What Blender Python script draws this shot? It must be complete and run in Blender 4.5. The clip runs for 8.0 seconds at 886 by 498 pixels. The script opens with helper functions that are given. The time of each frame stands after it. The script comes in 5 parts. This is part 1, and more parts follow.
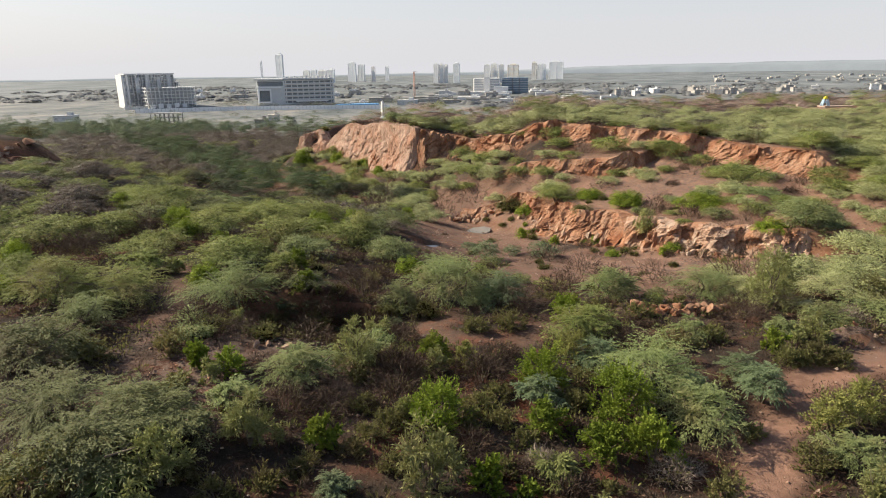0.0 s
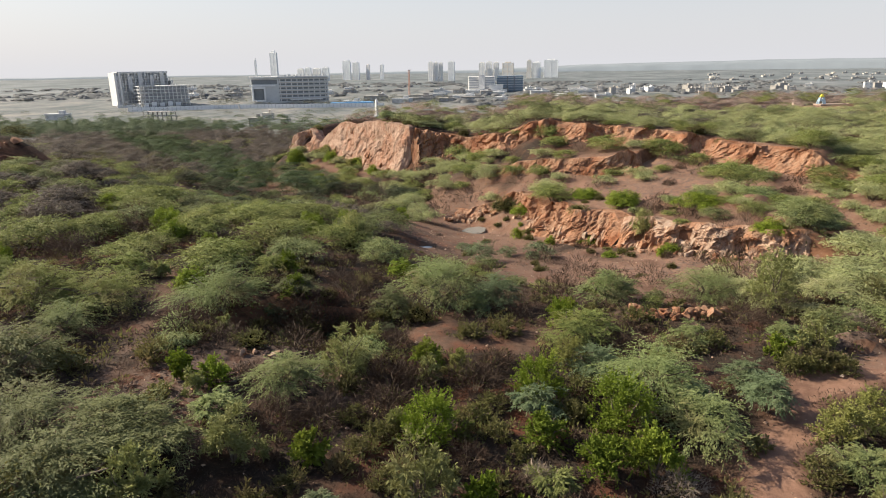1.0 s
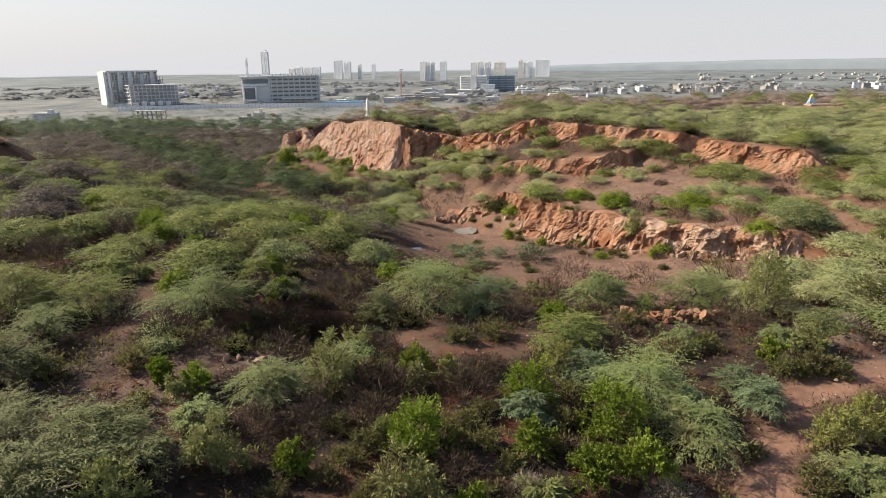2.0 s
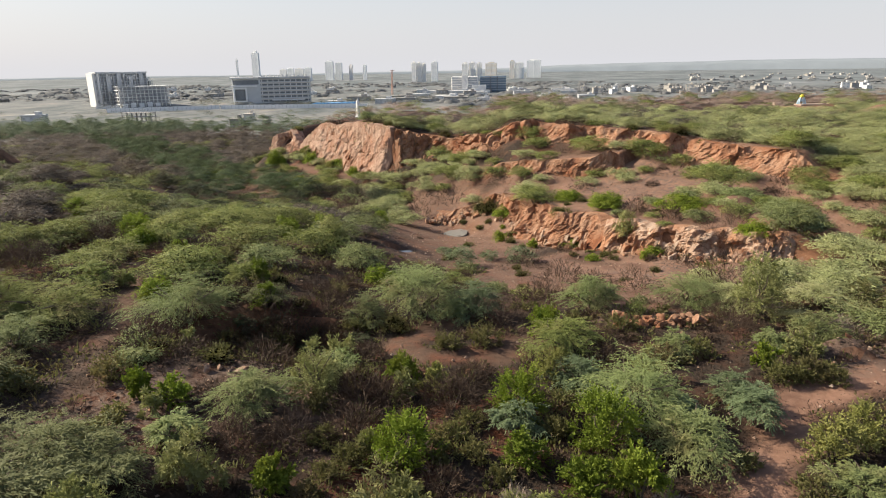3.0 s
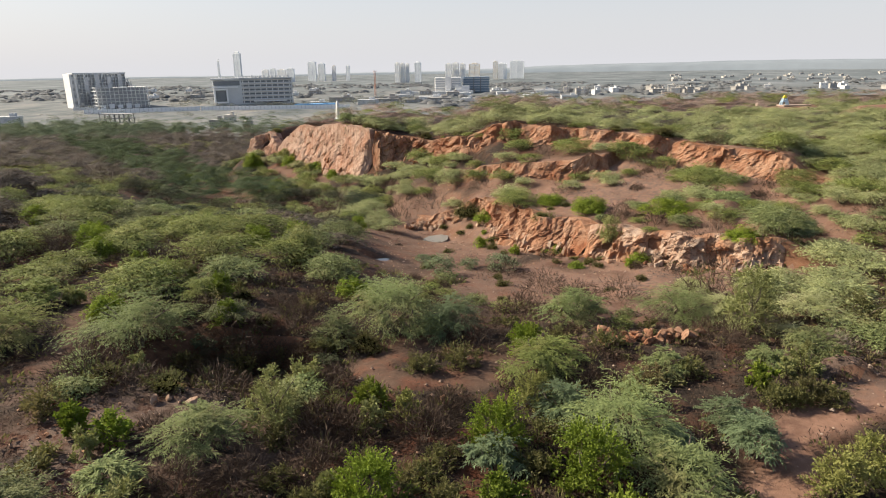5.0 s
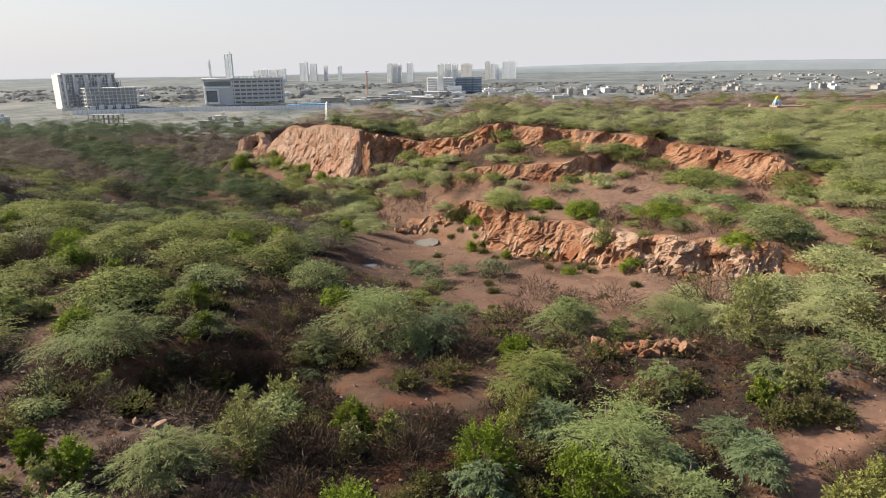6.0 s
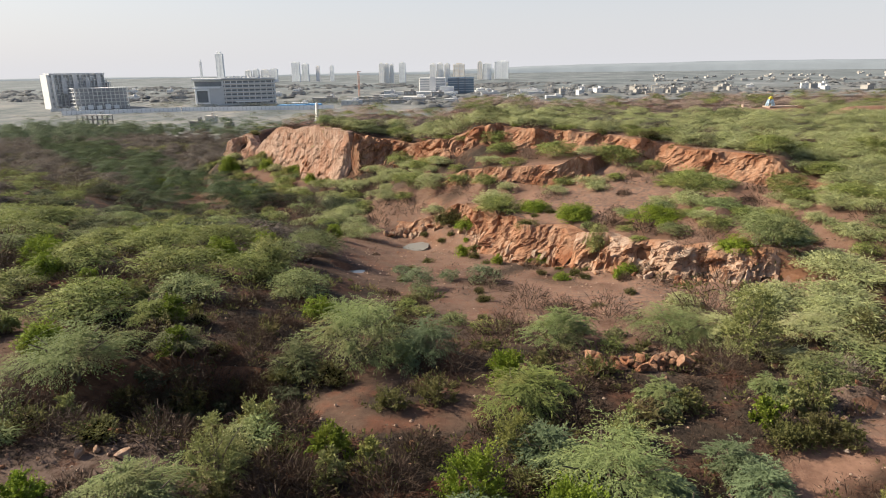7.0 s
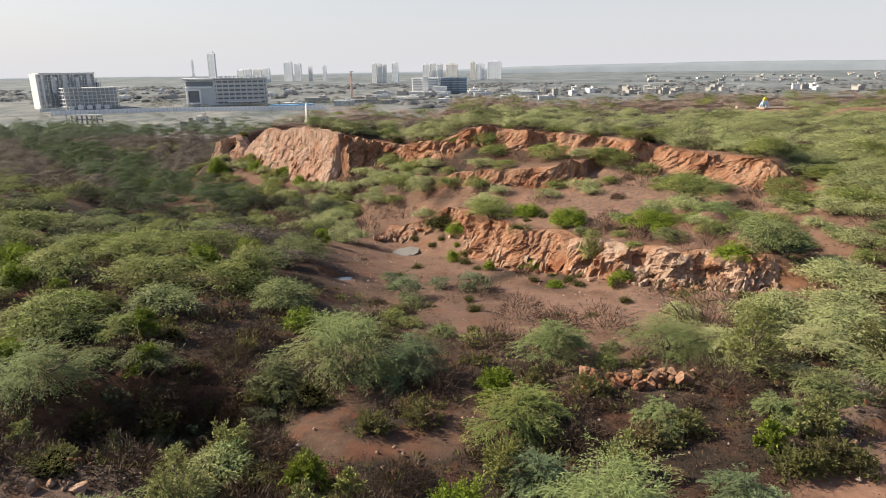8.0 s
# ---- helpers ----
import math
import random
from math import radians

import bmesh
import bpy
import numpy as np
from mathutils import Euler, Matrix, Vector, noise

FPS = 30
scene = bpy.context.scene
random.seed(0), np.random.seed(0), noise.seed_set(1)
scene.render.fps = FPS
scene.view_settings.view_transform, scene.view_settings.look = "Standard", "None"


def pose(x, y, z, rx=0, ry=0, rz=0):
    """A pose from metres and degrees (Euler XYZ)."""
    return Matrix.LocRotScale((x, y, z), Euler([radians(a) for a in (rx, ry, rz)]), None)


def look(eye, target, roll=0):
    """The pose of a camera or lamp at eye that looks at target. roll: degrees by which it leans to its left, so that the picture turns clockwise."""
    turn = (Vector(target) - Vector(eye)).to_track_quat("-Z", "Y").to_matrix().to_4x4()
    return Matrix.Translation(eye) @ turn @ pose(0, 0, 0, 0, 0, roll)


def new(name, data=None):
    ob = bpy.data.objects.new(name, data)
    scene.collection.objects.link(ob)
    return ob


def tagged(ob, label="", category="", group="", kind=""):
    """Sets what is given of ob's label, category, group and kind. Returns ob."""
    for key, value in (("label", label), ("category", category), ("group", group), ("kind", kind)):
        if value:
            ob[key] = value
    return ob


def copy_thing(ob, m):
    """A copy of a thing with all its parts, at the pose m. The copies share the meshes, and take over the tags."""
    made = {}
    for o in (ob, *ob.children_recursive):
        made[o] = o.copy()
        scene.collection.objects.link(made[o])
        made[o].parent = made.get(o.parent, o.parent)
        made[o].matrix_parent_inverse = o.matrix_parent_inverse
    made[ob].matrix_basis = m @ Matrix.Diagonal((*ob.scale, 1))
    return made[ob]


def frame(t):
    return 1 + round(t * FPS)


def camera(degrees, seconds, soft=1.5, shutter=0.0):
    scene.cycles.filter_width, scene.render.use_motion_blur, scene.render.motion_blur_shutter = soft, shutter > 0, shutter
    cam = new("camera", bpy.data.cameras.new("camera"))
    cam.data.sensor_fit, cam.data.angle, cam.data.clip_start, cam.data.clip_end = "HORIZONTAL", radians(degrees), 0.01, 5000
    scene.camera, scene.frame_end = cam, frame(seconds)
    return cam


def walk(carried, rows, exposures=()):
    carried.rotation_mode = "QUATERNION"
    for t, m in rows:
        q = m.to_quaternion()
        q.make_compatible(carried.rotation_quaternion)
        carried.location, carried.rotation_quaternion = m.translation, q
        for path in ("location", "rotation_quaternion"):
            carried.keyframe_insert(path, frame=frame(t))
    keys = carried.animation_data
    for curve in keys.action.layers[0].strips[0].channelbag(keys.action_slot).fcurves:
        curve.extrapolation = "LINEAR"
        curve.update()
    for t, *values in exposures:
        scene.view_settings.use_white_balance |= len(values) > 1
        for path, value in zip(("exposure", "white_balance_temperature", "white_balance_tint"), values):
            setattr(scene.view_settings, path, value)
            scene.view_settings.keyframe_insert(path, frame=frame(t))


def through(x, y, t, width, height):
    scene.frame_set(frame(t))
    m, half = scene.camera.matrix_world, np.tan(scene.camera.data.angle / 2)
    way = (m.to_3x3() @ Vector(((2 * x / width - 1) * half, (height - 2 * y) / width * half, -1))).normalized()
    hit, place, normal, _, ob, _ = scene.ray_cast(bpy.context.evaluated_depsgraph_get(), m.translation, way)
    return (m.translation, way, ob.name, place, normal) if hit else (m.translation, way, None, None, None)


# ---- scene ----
cam = camera(69.5, 8.0, 1.0)
PATH = [
    (0, (3.714, 1.715, 14.781), (3.513, 3.63, 14.238), -0.8),
    (0.5, (3.718, 2.449, 14.756), (3.524, 4.364, 14.211), -0.8),
    (1, (3.705, 2.909, 14.751), (3.519, 4.823, 14.203), -0.8),
    (1.5, (3.743, 3.241, 14.735), (3.569, 5.156, 14.185), -0.7),
    (3, (4.025, 4.474, 14.72), (3.887, 6.393, 14.172), -0.8),
    (3.5, (4.12, 5.034, 14.73), (3.994, 6.953, 14.181), -0.8),
    (4, (4.232, 5.705, 14.7), (4.118, 7.625, 14.152), -0.8),
    (4.5, (4.348, 6.375, 14.696), (4.246, 8.296, 14.149), -0.8),
    (6, (4.719, 8.813, 14.716), (4.651, 10.736, 14.17), -0.8),
    (6.5, (4.857, 9.7, 14.734), (4.8, 11.623, 14.188), -0.8),
    (7, (5.005, 10.608, 14.753), (4.959, 12.531, 14.207), -0.8),
    (7.5, (5.159, 11.548, 14.771), (5.123, 13.472, 14.225), -0.8),
    (8, (5.304, 12.474, 14.808), (5.279, 14.398, 14.262), -0.7),
]
walk(cam, [(t, look(eye, target, roll)) for t, eye, target, roll in PATH], [(0.0, 0.75), (8.0, 0.75)])

# ---- daylight: hazy sky, low sun from the left ----
SUN_AZIMUTH, SUN_HEIGHT = 74.0, 34.0  # degrees left of the view, degrees up
world = bpy.data.worlds.new("sky")
scene.world = world
world.use_nodes = True
wn = world.node_tree.nodes
sky = wn.new("ShaderNodeTexSky")
sky.sky_type, sky.sun_disc = "NISHITA", False
sky.sun_elevation, sky.sun_rotation = radians(SUN_HEIGHT), radians(-SUN_AZIMUTH)
sky.air_density, sky.dust_density, sky.ozone_density, sky.altitude = 1.0, 2.0, 1.0, 250
wn["Background"].inputs["Strength"].default_value = 0.087
# dust haze whitens the sky all round, most of all low down
haze, up, lift = wn.new("ShaderNodeMix"), wn.new("ShaderNodeTexCoord"), wn.new("ShaderNodeSeparateXYZ")
haze.data_type = "RGBA"
fade = wn.new("ShaderNodeMapRange")
for key, v in (("From Min", 0.0), ("From Max", 0.42), ("To Min", 0.95), ("To Max", 0.05)):
    fade.inputs[key].default_value = v
wl = world.node_tree.links
wl.new(up.outputs["Generated"], lift.inputs[0])
wl.new(lift.outputs["Z"], fade.inputs["Value"])
wl.new(fade.outputs["Result"], haze.inputs[0])
wl.new(sky.outputs[0], haze.inputs[6])
haze.inputs[7].default_value = (5.2, 5.2, 5.45, 1)
wl.new(haze.outputs[2], wn["Background"].inputs["Color"])
sun_data = bpy.data.lights.new("sun", "SUN")
sun_data.energy, sun_data.angle, sun_data.color = 5.0, radians(1.2), (1.0, 0.885, 0.70)
sun = new("sun", sun_data)
a, e = radians(SUN_AZIMUTH), radians(SUN_HEIGHT)
SUN_DIR = Vector((-math.sin(a) * math.cos(e), math.cos(a) * math.cos(e), math.sin(e)))
sun.matrix_world = look(SUN_DIR * 400, (0, 0, 0))

# ---- materials ----
def shader(name, rough=0.9):
    m = bpy.data.materials.new(name)
    m.use_nodes = True
    b = m.node_tree.nodes["Principled BSDF"]
    b.inputs["Roughness"].default_value = rough
    b.inputs["Specular IOR Level"].default_value = 0.2
    return m, m.node_tree, b


def node(tree, kind, **values):
    n = tree.nodes.new(kind)
    for key, v in values.items():
        n.inputs[key.replace("_", " ")].default_value = v
    return n


def place_of(tree):
    return tree.nodes.new("ShaderNodeNewGeometry").outputs["Position"]


def noise_at(tree, where, scale, detail=4.0, rough=0.6, distortion=0.0):
    n = node(tree, "ShaderNodeTexNoise", Scale=scale, Detail=detail, Roughness=rough, Distortion=distortion)
    tree.links.new(where, n.inputs["Vector"])
    return n.outputs["Fac"]


def ramp(tree, fac, *stops):
    r = tree.nodes.new("ShaderNodeValToRGB")
    while len(r.color_ramp.elements) < len(stops):
        r.color_ramp.elements.new(0.5)
    for el, (at, c) in zip(r.color_ramp.elements, stops):
        el.position, el.color = at, (*c, 1) if len(c) == 3 else c
    tree.links.new(fac, r.inputs["Fac"])
    return r.outputs["Color"]


def mix(tree, fac, a, b, how="MIX"):
    n = tree.nodes.new("ShaderNodeMix")
    n.data_type, n.blend_type = "RGBA", how
    for socket, v in ((n.inputs[0], fac), (n.inputs[6], a), (n.inputs[7], b)):
        if isinstance(v, bpy.types.NodeSocket):
            tree.links.new(v, socket)
        elif isinstance(v, tuple):
            socket.default_value = (*v, 1)
        else:
            socket.default_value = v
    return n.outputs[2]


def maths(tree, how, a, b=0.5):
    n = tree.nodes.new("ShaderNodeMath")
    n.operation, n.use_clamp = how, True
    for socket, v in zip(n.inputs, (a, b)):
        if isinstance(v, bpy.types.NodeSocket):
            tree.links.new(v, socket)
        else:
            socket.default_value = v
    return n.outputs[0]


def bump(tree, b, height, strength=0.5, distance=0.1):
    n = node(tree, "ShaderNodeBump", Strength=strength, Distance=distance)
    tree.links.new(height, n.inputs["Height"])
    tree.links.new(n.outputs["Normal"], b.inputs["Normal"])


def band(tree, fac, lo, hi):
    if lo > hi:
        return ramp(tree, fac, (hi, (1, 1, 1)), (lo, (0, 0, 0)))
    return ramp(tree, fac, (lo, (0, 0, 0)), (hi, (1, 1, 1)))


def attribute(tree, name):
    n = tree.nodes.new("ShaderNodeAttribute")
    n.attribute_name = name
    return n.outputs["Fac"]


def make_ground():
    m, t, b = shader("red_soil", 0.95)
    p = place_of(t)
    broad, patch, fine, grit = noise_at(t, p, 0.05, 5), noise_at(t, p, 0.35, 5, 0.65), noise_at(t, p, 2.2, 5, 0.7), noise_at(t, p, 14, 3, 0.7)
    soil = ramp(t, fine, (0.3, (0.045, 0.022, 0.014)), (0.55, (0.085, 0.040, 0.025)), (0.75, (0.14, 0.072, 0.046)))
    redder = mix(t, band(t, broad, 0.45, 0.62), soil, (0.15, 0.052, 0.027))
    litter = mix(t, band(t, patch, 0.36, 0.52), redder, ramp(t, fine, (0.3, (0.018, 0.013, 0.010)), (0.7, (0.052, 0.036, 0.025))))
    worn = ramp(t, fine, (0.25, (0.20, 0.108, 0.073)), (0.6, (0.295, 0.168, 0.116)), (0.8, (0.37, 0.232, 0.168)))
    bare = mix(t, maths(t, "MULTIPLY", attribute(t, "track"), band(t, patch, 0.15, 0.5)), litter, worn)
    stony = mix(t, maths(t, "MULTIPLY", attribute(t, "rubble"), band(t, fine, 0.42, 0.55)), bare, (0.135, 0.092, 0.072))
    tilt = node(t, "ShaderNodeSeparateXYZ")
    t.links.new(t.nodes.new("ShaderNodeNewGeometry").outputs["True Normal"], tilt.inputs[0])
    earth = ramp(t, fine, (0.3, (0.12, 0.057, 0.033)), (0.6, (0.20, 0.10, 0.058)), (0.8, (0.26, 0.155, 0.10)))
    stony = mix(t, ramp(t, tilt.outputs["Z"], (0.62, (1, 1, 1)), (0.86, (0, 0, 0))), stony, earth)
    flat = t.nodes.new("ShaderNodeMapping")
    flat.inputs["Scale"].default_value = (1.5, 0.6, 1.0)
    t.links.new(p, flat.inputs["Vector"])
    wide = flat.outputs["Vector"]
    # Blotches of woods and fields; haze is mixed into the colour, more far off.
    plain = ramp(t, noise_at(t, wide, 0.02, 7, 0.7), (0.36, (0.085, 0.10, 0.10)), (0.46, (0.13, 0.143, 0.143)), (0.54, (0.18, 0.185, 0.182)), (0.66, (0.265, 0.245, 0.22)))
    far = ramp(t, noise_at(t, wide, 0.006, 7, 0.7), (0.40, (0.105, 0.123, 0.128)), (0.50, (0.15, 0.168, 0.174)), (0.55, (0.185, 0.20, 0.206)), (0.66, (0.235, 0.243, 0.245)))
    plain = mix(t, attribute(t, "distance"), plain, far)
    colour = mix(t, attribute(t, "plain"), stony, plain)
    colour = mix(t, maths(t, "MULTIPLY", band(t, grit, 0.62, 0.75), 0.35), colour, (0.45, 0.38, 0.32))
    t.links.new(colour, b.inputs["Base Color"])
    bump(t, b, mix(t, 0.5, fine, grit), 0.8, 0.12)
    return m


def make_rock(name, pale, mid, red, dark):
    m, t, b = shader(name, 0.9)
    p = place_of(t)
    long = t.nodes.new("ShaderNodeMapping")
    long.inputs["Rotation"].default_value, long.inputs["Scale"].default_value = (0.25, 0.3, 0), (1.0, 1.0, 0.32)
    t.links.new(p, long.inputs["Vector"])
    streak = long.outputs["Vector"]
    big, fine, grain = noise_at(t, p, 0.22, 6, 0.65, 0.6), noise_at(t, streak, 1.8, 6, 0.7, 0.4), noise_at(t, streak, 9, 4, 0.7)
    face = ramp(t, fine, (0.2, dark), (0.38, mid), (0.6, pale), (0.8, mid))
    colour = mix(t, band(t, big, 0.46, 0.62), face, ramp(t, fine, (0.2, dark), (0.5, red), (0.8, mid)))
    cracks = node(t, "ShaderNodeTexVoronoi", Scale=1.1)
    cracks.feature = "DISTANCE_TO_EDGE"
    t.links.new(mix(t, 0.3, streak, noise_at(t, p, 0.8, 3)), cracks.inputs["Vector"])
    colour = mix(t, ramp(t, cracks.outputs["Distance"], (0.0, (0.38, 0.38, 0.38)), (0.035, (0, 0, 0))), colour, dark)
    stain = noise_at(t, p, 0.55, 5, 0.7, 1.2)
    colour = mix(t, maths(t, "MULTIPLY", band(t, stain, 0.5, 0.68), 0.4), colour, mix(t, 0.45, mid, dark))
    colour = mix(t, maths(t, "MULTIPLY", band(t, grain, 0.58, 0.74), 0.28), colour, dark)
    t.links.new(colour, b.inputs["Base Color"])
    bump(t, b, mix(t, 0.6, fine, grain), 0.9, 0.25)
    return m


CANOPY = {}


def make_leaf(name, young, old, dry, through=0.25, gaps=0.56):
    """Foliage: hue varies from plant to plant and from spray to spray. Its canopy twin, for clumps of fine leaves, has small gaps."""
    young, old, dry = ((c[0] * 1.06, c[1], c[2]) for c in (young, old, dry))
    made = []
    for sort in ("", "_canopy"):
        m, t, b = shader(name + sort, 0.7)
        info = t.nodes.new("ShaderNodeObjectInfo").outputs["Random"]
        island = t.nodes.new("ShaderNodeNewGeometry").outputs["Random Per Island"]
        p = place_of(t)
        # Canopy twin is tinted lighter than sprays to make up for its dark gaps.
        colour = mix(t, maths(t, "ADD", maths(t, "MULTIPLY", island, 0.42), 0.0 if sort else 0.27), young, old)
        colour = mix(t, band(t, noise_at(t, p, 0.30, 3), 0.52, 0.72), colour, dry)
        colour = mix(t, maths(t, "MULTIPLY", info, 0.55), colour, mix(t, 0.45, old, dry))
        patch = ramp(t, noise_at(t, p, 0.11, 2), (0.35, (0.78, 0.78, 0.78)), (0.65, (1.12, 1.12, 1.12)))
        colour = mix(t, 1.0, colour, patch, "MULTIPLY")
        if sort:
            fine = noise_at(t, p, 5.5, 3, 0.65)
            colour = mix(t, band(t, fine, 0.38, 0.6), mix(t, 0.2, colour, old), mix(t, 0.6, colour, young))
            bump(t, b, fine, 0.9, 0.18)
        t.links.new(colour, b.inputs["Base Color"])
        tr = t.nodes.new("ShaderNodeBsdfTranslucent")
        t.links.new(colour, tr.inputs["Color"])
        ms = node(t, "ShaderNodeMixShader", Fac=through)
        t.links.new(b.outputs[0], ms.inputs[1])
        t.links.new(tr.outputs[0], ms.inputs[2])
        out = ms.outputs[0]
        if sort:
            cut = node(t, "ShaderNodeMixShader")
            t.links.new(band(t, noise_at(t, p, 7.5, 4, 0.75), gaps + 0.025, gaps - 0.025), cut.inputs[0])
            t.links.new(out, cut.inputs[1])
            t.links.new(t.nodes.new("ShaderNodeBsdfTransparent").outputs[0], cut.inputs[2])
            out = cut.outputs[0]
        t.links.new(out, t.nodes["Material Output"].inputs["Surface"])
        made.append(m)
    CANOPY[name] = made[1]
    return made[0]


def make_plain(name, a, b_, scale=1.0, rough=0.85, rise=0.2):
    m, t, b = shader(name, rough)
    p = place_of(t)
    f = mix(t, 0.5, noise_at(t, p, scale, 5, 0.65), noise_at(t, p, scale * 7, 3))
    t.links.new(ramp(t, f, (0.35, a), (0.65, b_)), b.inputs["Base Color"])
    bump(t, b, f, rise, 0.05)
    return m


GROUND = make_ground()
ROCK = make_rock("orange_rock", (0.38, 0.235, 0.155), (0.30, 0.15, 0.085), (0.27, 0.105, 0.05), (0.10, 0.048, 0.032))
PINK_ROCK = make_rock("pink_rock", (0.45, 0.315, 0.24), (0.36, 0.225, 0.16), (0.34, 0.175, 0.11), (0.18, 0.105, 0.078))
# Reddish earth of the left bank, darkened to put its shade into the colour.
SHADED_EARTH = make_rock("shaded_earth", (0.16, 0.085, 0.06), (0.115, 0.055, 0.038), (0.13, 0.05, 0.03), (0.05, 0.03, 0.024))
GREY_ROCK = make_rock("grey_rock", (0.50, 0.385, 0.30), (0.36, 0.225, 0.15), (0.38, 0.19, 0.105), (0.12, 0.075, 0.055))
ACACIA = make_leaf("acacia_leaf", (0.315, 0.385, 0.15), (0.09, 0.14, 0.055), (0.25, 0.225, 0.10), 0.22)
MESQUITE = make_leaf("mesquite_leaf", (0.30, 0.355, 0.10), (0.095, 0.14, 0.04), (0.25, 0.215, 0.088), 0.22)
BRIGHT = make_leaf("bright_leaf", (0.25, 0.34, 0.032), (0.065, 0.115, 0.014), (0.21, 0.25, 0.038), 0.28, 0.54)
FEATHER = make_leaf("feathery_leaf", (0.31, 0.335, 0.12), (0.17, 0.205, 0.07), (0.25, 0.23, 0.11), 0.22)
PALE_LEAF = make_leaf("pale_mesquite_leaf", (0.42, 0.475, 0.215), (0.30, 0.36, 0.155), (0.43, 0.40, 0.225), 0.3)
SCRUB = make_leaf("scrub_leaf", (0.19, 0.20, 0.065), (0.09, 0.10, 0.038), (0.18, 0.135, 0.07), 0.35, 0.6)
TEAL_LEAF = make_leaf("blue_green_leaf", (0.22, 0.29, 0.15), (0.075, 0.12, 0.06), (0.17, 0.18, 0.09), 0.2)
OLIVE_LEAF = make_leaf("olive_leaf", (0.22, 0.255, 0.10), (0.07, 0.095, 0.04), (0.17, 0.15, 0.08), 0.2)
YELLOW_OLIVE = make_leaf("yellow_olive_leaf", (0.33, 0.355, 0.10), (0.17, 0.195, 0.055), (0.30, 0.28, 0.11), 0.25)
BLEACHED = make_leaf("bleached_twig", (0.36, 0.31, 0.25), (0.24, 0.20, 0.16), (0.33, 0.27, 0.2), 0.1)
DRY = make_leaf("dry_twig", (0.085, 0.058, 0.041), (0.045, 0.032, 0.024), (0.115, 0.078, 0.05), 0.1)
GREY_TWIG = make_leaf("grey_brown_twig", (0.165, 0.145, 0.118), (0.095, 0.082, 0.068), (0.175, 0.135, 0.10), 0.15)
DUSTY_TWIG = make_leaf("dusty_twig", (0.40, 0.325, 0.27), (0.30, 0.24, 0.20), (0.42, 0.315, 0.245), 0.2)
SITE_LEAF = make_leaf("grey_olive_leaf", (0.20, 0.225, 0.175), (0.13, 0.15, 0.12), (0.22, 0.20, 0.165), 0.25)
BARK = make_plain("bark", (0.10, 0.075, 0.055), (0.20, 0.16, 0.12), 4)
# Dark leaf that also stands in for shade in the valley and the pit.
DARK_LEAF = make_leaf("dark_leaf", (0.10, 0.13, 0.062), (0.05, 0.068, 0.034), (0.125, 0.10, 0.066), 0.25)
VALLEY_LEAF = make_leaf("valley_leaf", (0.085, 0.13, 0.05), (0.036, 0.062, 0.026), (0.11, 0.105, 0.06), 0.25)
BELT_LEAF = make_leaf("belt_leaf", (0.135, 0.185, 0.10), (0.06, 0.095, 0.05), (0.12, 0.13, 0.08), 0.25)
# Pale bluish leaf: distant haze is mixed into its colour.
HAZY_LEAF = make_leaf("hazed_leaf", (0.27, 0.29, 0.292), (0.235, 0.26, 0.262), (0.275, 0.285, 0.278), 0.5, 0.1)
CONCRETE = make_plain("concrete", (0.50, 0.505, 0.51), (0.63, 0.635, 0.635), 0.15)
OFFICE_GREY = make_plain("grey_cladding", (0.56, 0.57, 0.58), (0.66, 0.67, 0.67), 0.15)
PALE_PAINT = make_plain("pale_paint", (0.68, 0.67, 0.65), (0.80, 0.79, 0.77), 0.2)
WHITE_PAINT = make_plain("white_sheet", (0.80, 0.80, 0.80), (0.88, 0.88, 0.87), 0.3)
CREAM_PAINT = make_plain("cream_paint", (0.55, 0.51, 0.45), (0.70, 0.65, 0.58), 0.2)
DARK_GLASS = make_plain("dark_glass", (0.17, 0.185, 0.20), (0.23, 0.245, 0.26), 0.5, 0.25, 0.0)
BLUE_GLASS = make_plain("blue_glass", (0.16, 0.22, 0.33), (0.24, 0.30, 0.3), 0.3, 0.2, 0.0)
# Shade inside the openings, lightened for haze, put into one grey.
OPENING = make_plain("unfinished_opening", (0.40, 0.415, 0.435), (0.49, 0.50, 0.515), 0.3)
BLUE_SHEET = make_plain("blue_sheet", (0.12, 0.30, 0.55), (0.18, 0.40, 0.66), 0.5, 0.5)
RED_PAINT = make_plain("red_paint", (0.47, 0.29, 0.235), (0.55, 0.35, 0.29), 0.5)
YELLOW_PAINT = make_plain("yellow_paint", (0.72, 0.62, 0.05), (0.80, 0.70, 0.10), 2.0, 0.5)
SOFT_BLUE = make_plain("soft_blue_paint", (0.35, 0.50, 0.62), (0.48, 0.62, 0.72), 2.0, 0.5)
DUSTY_WALL = make_plain("dusty_wall", (0.30, 0.285, 0.265), (0.42, 0.40, 0.375), 0.2)
PAD = make_plain("dusty_pad", (0.30, 0.215, 0.165), (0.42, 0.33, 0.27), 0.9)
PUDDLE, _t, _b = shader("still_water", 0.06)
# Pale base colour stands in for part of the mirrored sky.
_b.inputs["Base Color"].default_value = (0.27, 0.26, 0.245, 1)
_b.inputs["Specular IOR Level"].default_value = 0.6

